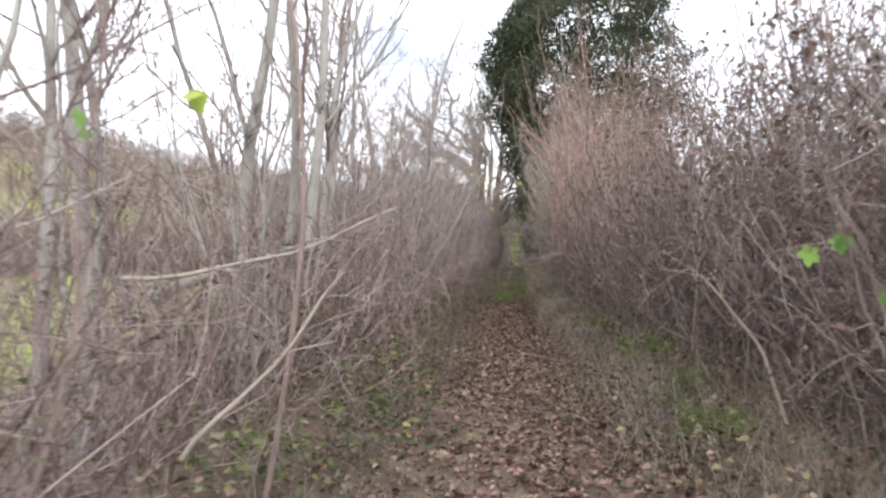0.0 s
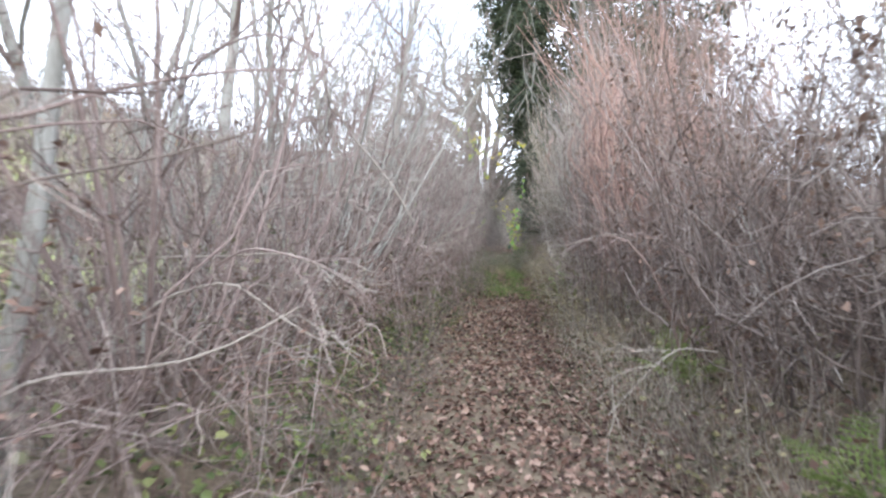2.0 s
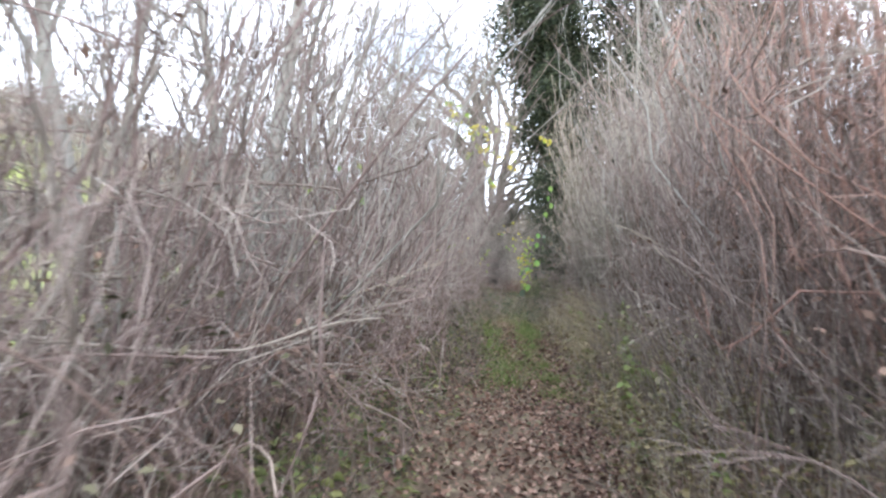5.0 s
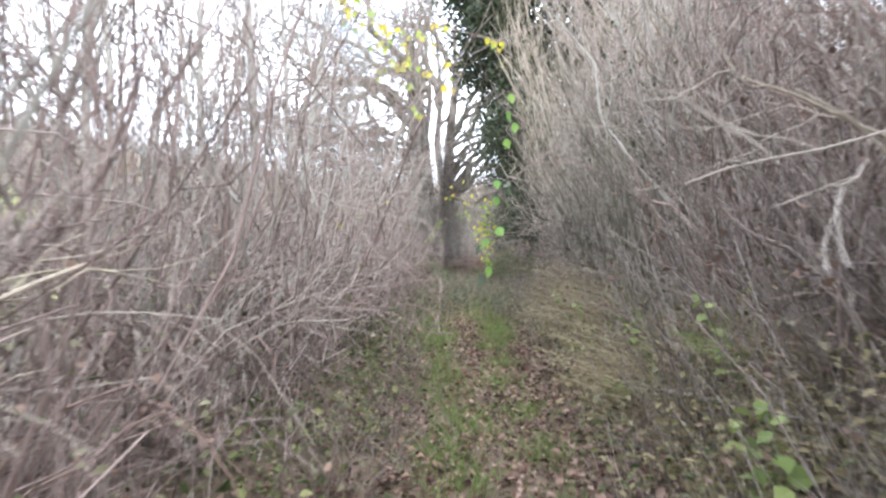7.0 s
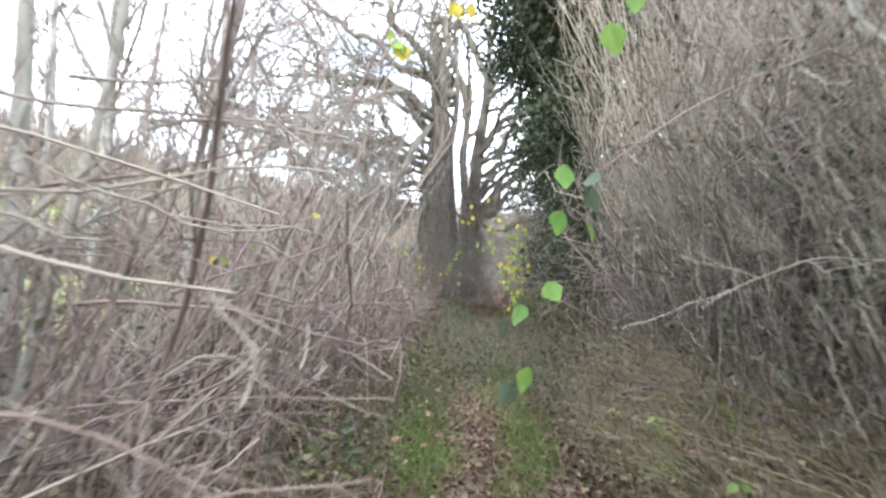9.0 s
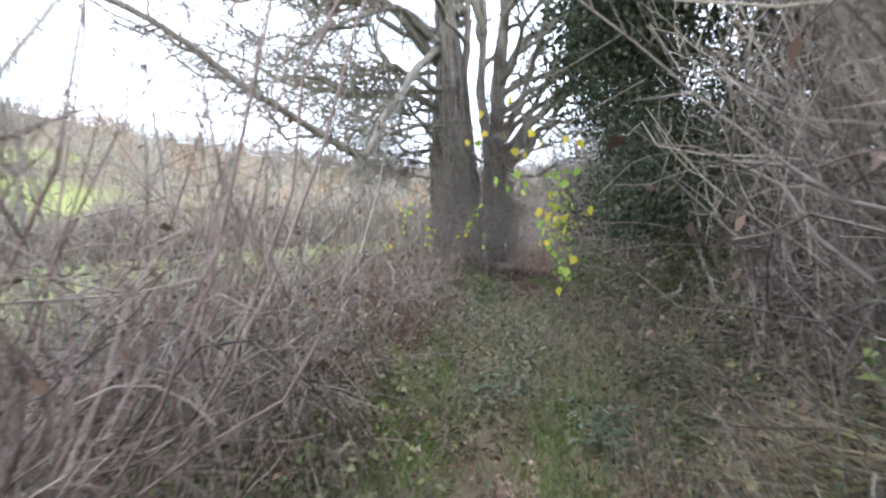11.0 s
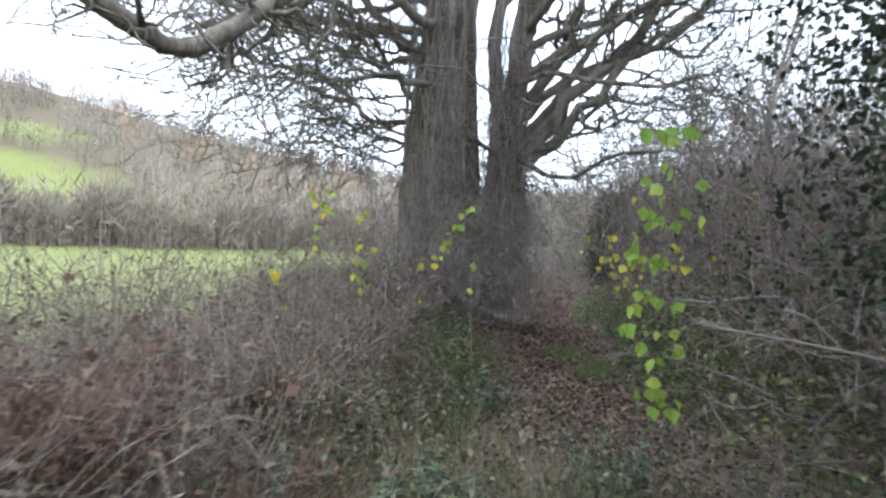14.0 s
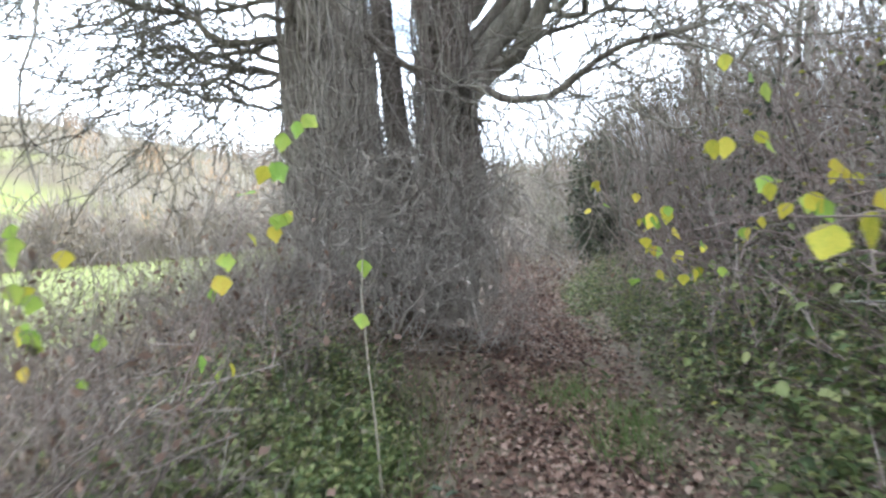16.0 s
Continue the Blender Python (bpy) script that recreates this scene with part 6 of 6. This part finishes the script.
# slim twigs that narrow the lane
for k in range(32):
    y = 7.5 + 0.6 * k + jit(0.3)
    side = 1 if k % 2 else -1
    x = float(lane(y)) - 0.18 + side * rng.uniform(0.4, 0.6)
    z = rng.uniform(0.7, 2.4)
    branch((x + side * rng.uniform(0.6, 1.0), y + rng.uniform(0, 0.8), z - rng.uniform(-0.3, 0.6)), (x, y, z), rng.uniform(0.003, 0.005), "slim bare twig reaching into the lane", [M_TWIG, M_VINE, M_HEDGE, M_TWIG][k % 4], 0.25, 4, bend=rng.uniform(0, 0.15))

rng = np.random.default_rng(153)
for k in range(20):
    y = 21.2 + 0.1 * k + jit(0.1)
    z = 0.8 + 0.11 * ((k * 7) % 20)
    branch((-1.0 + jit(0.3), y + jit(0.3), z + rng.uniform(-0.5, 0.3)), (0.17 - 0.07 * (k % 3), y, z), rng.uniform(0.004, 0.008), "slim bare twig reaching into the lane", [M_TWIG, M_VINE, M_BRAMBLE][k % 3], 0.3, 6, bend=rng.uniform(0, 0.15), gap=0.25)

rng = np.random.default_rng(161)


def coppice(u, y, n, tall, lean, mat, label):
    """Many slim stems that fan out of one old stool; lean draws them over the lane."""
    root = thing("coppiced_shrub", label, "shrub", "coppiced shrubs of the thicket")
    x = float(lane(y)) + u
    at = np.array([x, y, float(height(x, y)) - 0.03])
    root.location = at
    a = rng.uniform(0, 2 * np.pi, n)
    w = rng.uniform(0.15, 0.75, n)
    o = np.stack([np.cos(a) * 0.12, np.sin(a) * 0.14, np.zeros(n)], -1)
    d = np.stack([np.cos(a) * w + lean, np.sin(a) * w * 0.8, np.ones(n)], -1)
    p, r = shoots(o, d, rng.uniform(0.5, 1.05, n) * tall, rng.uniform(0.008, 0.019, n), 10, 0.07, 0.02, 0.25)
    p = keep_clear(p + at, 0.5) - at
    for _ in range(3):
        p[:, 1:-1] = 0.25 * p[:, :-2] + 0.5 * p[:, 1:-1] + 0.25 * p[:, 2:]
    for i in range(n):
        part("stem", tubes(p[i:i + 1], r[i:i + 1], 6, 0.05), mat, root)
    k = 9
    lump = np.stack([np.zeros(k), np.zeros(k), np.linspace(-0.1, 0.42, k)], -1) + np.cumsum(rng.normal(0, 0.012, (k, 3)), 0)
    part("stool", tubes(lump[None], (0.17 * np.linspace(1.1, 0.75, k) * rng.uniform(0.85, 1.15, k))[None], 10, 0.12), M_BRAMBLE, root, "knobbly brown stool")
    p2, r2 = offshoots(p, r, n * 9, 0.2, 1, 0.75, (0.3, 1.0), 0.5, 5, 0.15, 0.04)
    p3, r3 = offshoots(p2, r2, n * 26, 0.1, 1, 0.8, (0.1, 0.35), 0.6, 2, 0.2, 0.04)
    p2, p3 = keep_clear(p2 + at) - at, keep_clear(p3 + at) - at
    stuff("brushwood", with_spikes(tubes(p2, np.maximum(r2, 0.003)), p3, np.maximum(r3, 0.0026)), M_TWIG, root, "fine bare twigs")


for u, y, n, tall, lean, mat in ((-1.8, 22.9, 15, 4.2, 0.1, M_TWIG), (-1.85, 20.4, 13, 3.8, 0.12, M_TWIG), (-1.9, 17.6, 13, 4.4, 0.1, M_POLE), (-2.15, 15.3, 11, 4.0, 0.05, M_TWIG),
                                 (-1.95, 11.9, 12, 4.2, 0.1, M_POLE), (-1.9, 8.7, 11, 3.8, 0.1, M_TWIG), (-1.85, 25.3, 13, 4.2, 0.1, M_VINE), (-2.0, 5.6, 10, 4.4, 0.05, M_POLE)):
    coppice(u, y, n, tall, lean, mat, "coppiced bush of slim dark leafless stems fanning from one stool")


def frond_mesh(mat):
    """One fern frond along +y, 1 long: a stalk, leaflets on both sides and small lobes along each leaflet."""
    n, m = 13, 6
    t = np.linspace(0.14, 1.0, n + 1)
    lift = 0.45 * t - 0.62 * t ** 2
    w = 0.27 * np.sin(np.pi * np.minimum(1, t * 0.9 + 0.1)) + 0.012
    v = [(-0.006, 0, 0), (0.006, 0, 0)] + [(0, float(a), float(b)) for a, b in zip(t, lift)]
    f = [(0, 1, 2)]
    for k in range(n):
        for side in (-1, 1):
            reach = w[k] * rng.uniform(0.8, 1.1)
            tilt = rng.uniform(0.15, 0.5)
            for q in range(m):
                a, b = q / m, (q + 0.92) / m
                lobe = (0.2 - 0.15 * a) * reach
                c = len(v)
                for at, off in ((a, 0), (b, 0), ((a + b) / 2 + 0.07, lobe), ((a + b) / 2 + 0.07, -lobe)):
                    v.append((float(side * reach * at), float(t[k] + 0.42 * reach * at + off), float(lift[k] - tilt * reach * at * at - 0.3 * abs(off))))
                f += [(c, c + 1, c + 2)[::side], (c, c + 3, c + 1)[::side]]
    c = len(v)
    v += [(0.006, float(a), float(b) - 0.004) for a, b in zip(t, lift)]
    f += [(2 + k, 3 + k, c + k + 1, c + k) for k in range(n)]
    me = bpy.data.meshes.new("frond")
    me.from_pydata(v, [], f)
    me.materials.append(mat)
    return me


rng = np.random.default_rng(144)
M_RUST = material("dead_bracken", [(0.075, 0.047, 0.036), (0.145, 0.088, 0.066), (0.225, 0.15, 0.115)], 6, island=0.6, translucent=0.2, bump=0.0)
DEAD_FROND = frond_mesh(M_RUST)
for u, y, n, s in ((-1.5, 29.9, 9, 0.6), (-2.0, 30.8, 10, 0.7), (-1.4, 31.6, 8, 0.55), (-2.5, 31.8, 10, 0.75), (-1.7, 32.7, 9, 0.65), (-2.2, 33.9, 9, 0.65), (-1.3, 34.6, 8, 0.5), (-2.9, 33.0, 10, 0.8), (-1.9, 35.8, 9, 0.6), (-2.7, 36.4, 9, 0.6), (-1.6, 37.6, 8, 0.5), (-2.4, 38.6, 9, 0.6), (-2.1, 34.2, 8, 0.8), (-2.4, 34.5, 8, 0.85), (-2.6, 33.8, 7, 0.8), (-2.9, 34.3, 8, 0.85), (-3.1, 34.9, 7, 0.8), (-3.4, 33.8, 7, 0.8), (-2.7, 35.1, 7, 0.75)):
    f = thing("bracken", "withered rusty bracken on the bank", "fern", "dead bracken on the bank")
    x = float(lane(y)) + u
    f.location = (x, y, float(height(x, y)))
    for i in range(n):
        o = new("frond", DEAD_FROND)
        o.parent = f
        k = s * rng.uniform(0.75, 1.2)
        o.matrix_basis = pose(0, 0, 0, rng.uniform(35, 80), jit(25), 360 * i / n + jit(25)) @ Matrix.Diagonal((k, k, k, 1))

rng = np.random.default_rng(143)
FROND = frond_mesh(M_FERN)
for u, y, n, s in ((1.35, 5.3, 9, 0.55), (1.5, 8.3, 8, 0.6), (1.35, 10.9, 8, 0.5), (1.45, 11.6, 7, 0.45), (1.05, 21.3, 7, 0.45), (1.05, 19.0, 6, 0.4), (1.0, 23.4, 7, 0.4), (1.5, 6.6, 8, 0.5), (-1.15, 9.4, 6, 0.35), (-1.35, 31.2, 7, 0.4), (1.3, 25.0, 6, 0.4), (1.2, 22.0, 7, 0.5), (1.3, 20.2, 7, 0.5), (1.25, 24.2, 6, 0.45), (1.2, 17.8, 6, 0.45)):
    f = thing("fern", "yellow-green fern on the bank", "fern", "ferns along the lane")
    x = float(lane(y)) + u
    f.location = (x, y, float(height(x, y)))
    for i in range(n):
        o = new("frond", FROND)
        o.parent = f
        k = s * rng.uniform(0.75, 1.2)
        o.matrix_basis = pose(0, 0, 0, rng.uniform(25, 60), 0, 360 * i / n + jit(20)) @ Matrix.Diagonal((k, k, k, 1))


M_HERB = material("herb_leaf", [(0.12, 0.17, 0.055), (0.20, 0.26, 0.085), (0.32, 0.355, 0.135)], 12, island=0.6, translucent=0.3, bump=0.1, rough=0.6, obj_random=True)
LEAF_HERB = leaf_mesh("leaf", 0.1, M_HERB)


def herb(h, n, label, mesh=None):
    root = thing("herb", label, "plant", "leafy herbs on the bank")
    p, r = shoots(np.zeros((1, 3)), [[jit(0.2), jit(0.2), 1]], h, 0.004, 8, 0.08, 0, 0.5)
    part("stalk", tubes(p, r, 4), M_FERN, root)
    q, a = p[0], np.arange(n) * 2.4
    t = np.linspace(0.25, 1, n) * 6.9
    i = t.astype(int)
    o = q[i] + (q[i + 1] - q[i]) * (t - i)[:, None]
    for k in range(n):
        ob = new("leaf", mesh or LEAF_HERB)
        ob.parent = root
        s = 0.10 * (1.15 - 0.6 * k / n) * rng.uniform(0.8, 1.2)
        ob.matrix_basis = pose(*o[k], rng.normal(-8, 20), rng.normal(0, 15), math.degrees(a[k])) @ Matrix.Diagonal((s, s, s, 1))
    return root


M_TEAL = material("blue_green_leaf", [(0.07, 0.12, 0.08), (0.13, 0.20, 0.13), (0.23, 0.31, 0.21)], 12, island=0.6, translucent=0.3, bump=0.1, rough=0.6, obj_random=True)
LEAF_TEAL = leaf_mesh("leaf", 0.14, M_TEAL)
herbs = [herb(h, n, "leafy yellow-green nettle-like herb") for h, n in ((0.6, 14), (0.45, 10), (0.75, 16))]
place(herbs, [(1.05 + jit(0.25), y, rng.uniform(0, 360), rng.uniform(0.8, 1.15)) for y in np.arange(15.5, 28, 0.4)]
      + [(-1.0 + jit(0.15), y, rng.uniform(0, 360), rng.uniform(0.4, 0.7)) for y in (8.9, 9.3, 9.7, 13.0, 24.5, 26, 30.6, 31.3)]
      + [(-1.5 + jit(0.75), y, rng.uniform(0, 360), rng.uniform(0.45, 0.75)) for y in np.arange(38.6, 40.8, 0.2)]
      + [(-2.6 + jit(0.5), y, rng.uniform(0, 360), rng.uniform(0.5, 0.8)) for y in np.arange(31, 36, 0.7)])
place([herb(0.7, 13, "bluish-green leafy weed on the bank", LEAF_TEAL)], [(-2.95 + jit(0.35), y, rng.uniform(0, 360), rng.uniform(0.8, 1.2)) for y in (37.3, 37.5, 37.7, 37.9, 38.1, 38.3)]
      + [(-2.2, 33.2, 0, 0.8), (-2.0, 32.6, 90, 0.7), (-1.6, 30.4, 30, 0.7), (-1.8, 30.7, 140, 0.8), (-2.4, 36.2, 60, 0.8), (1.75, 31.4, 20, 0.7), (1.6, 29.6, 200, 0.6), (-1.1, 25.6, 0, 0.8), (-1.2, 26.2, 80, 0.8)])
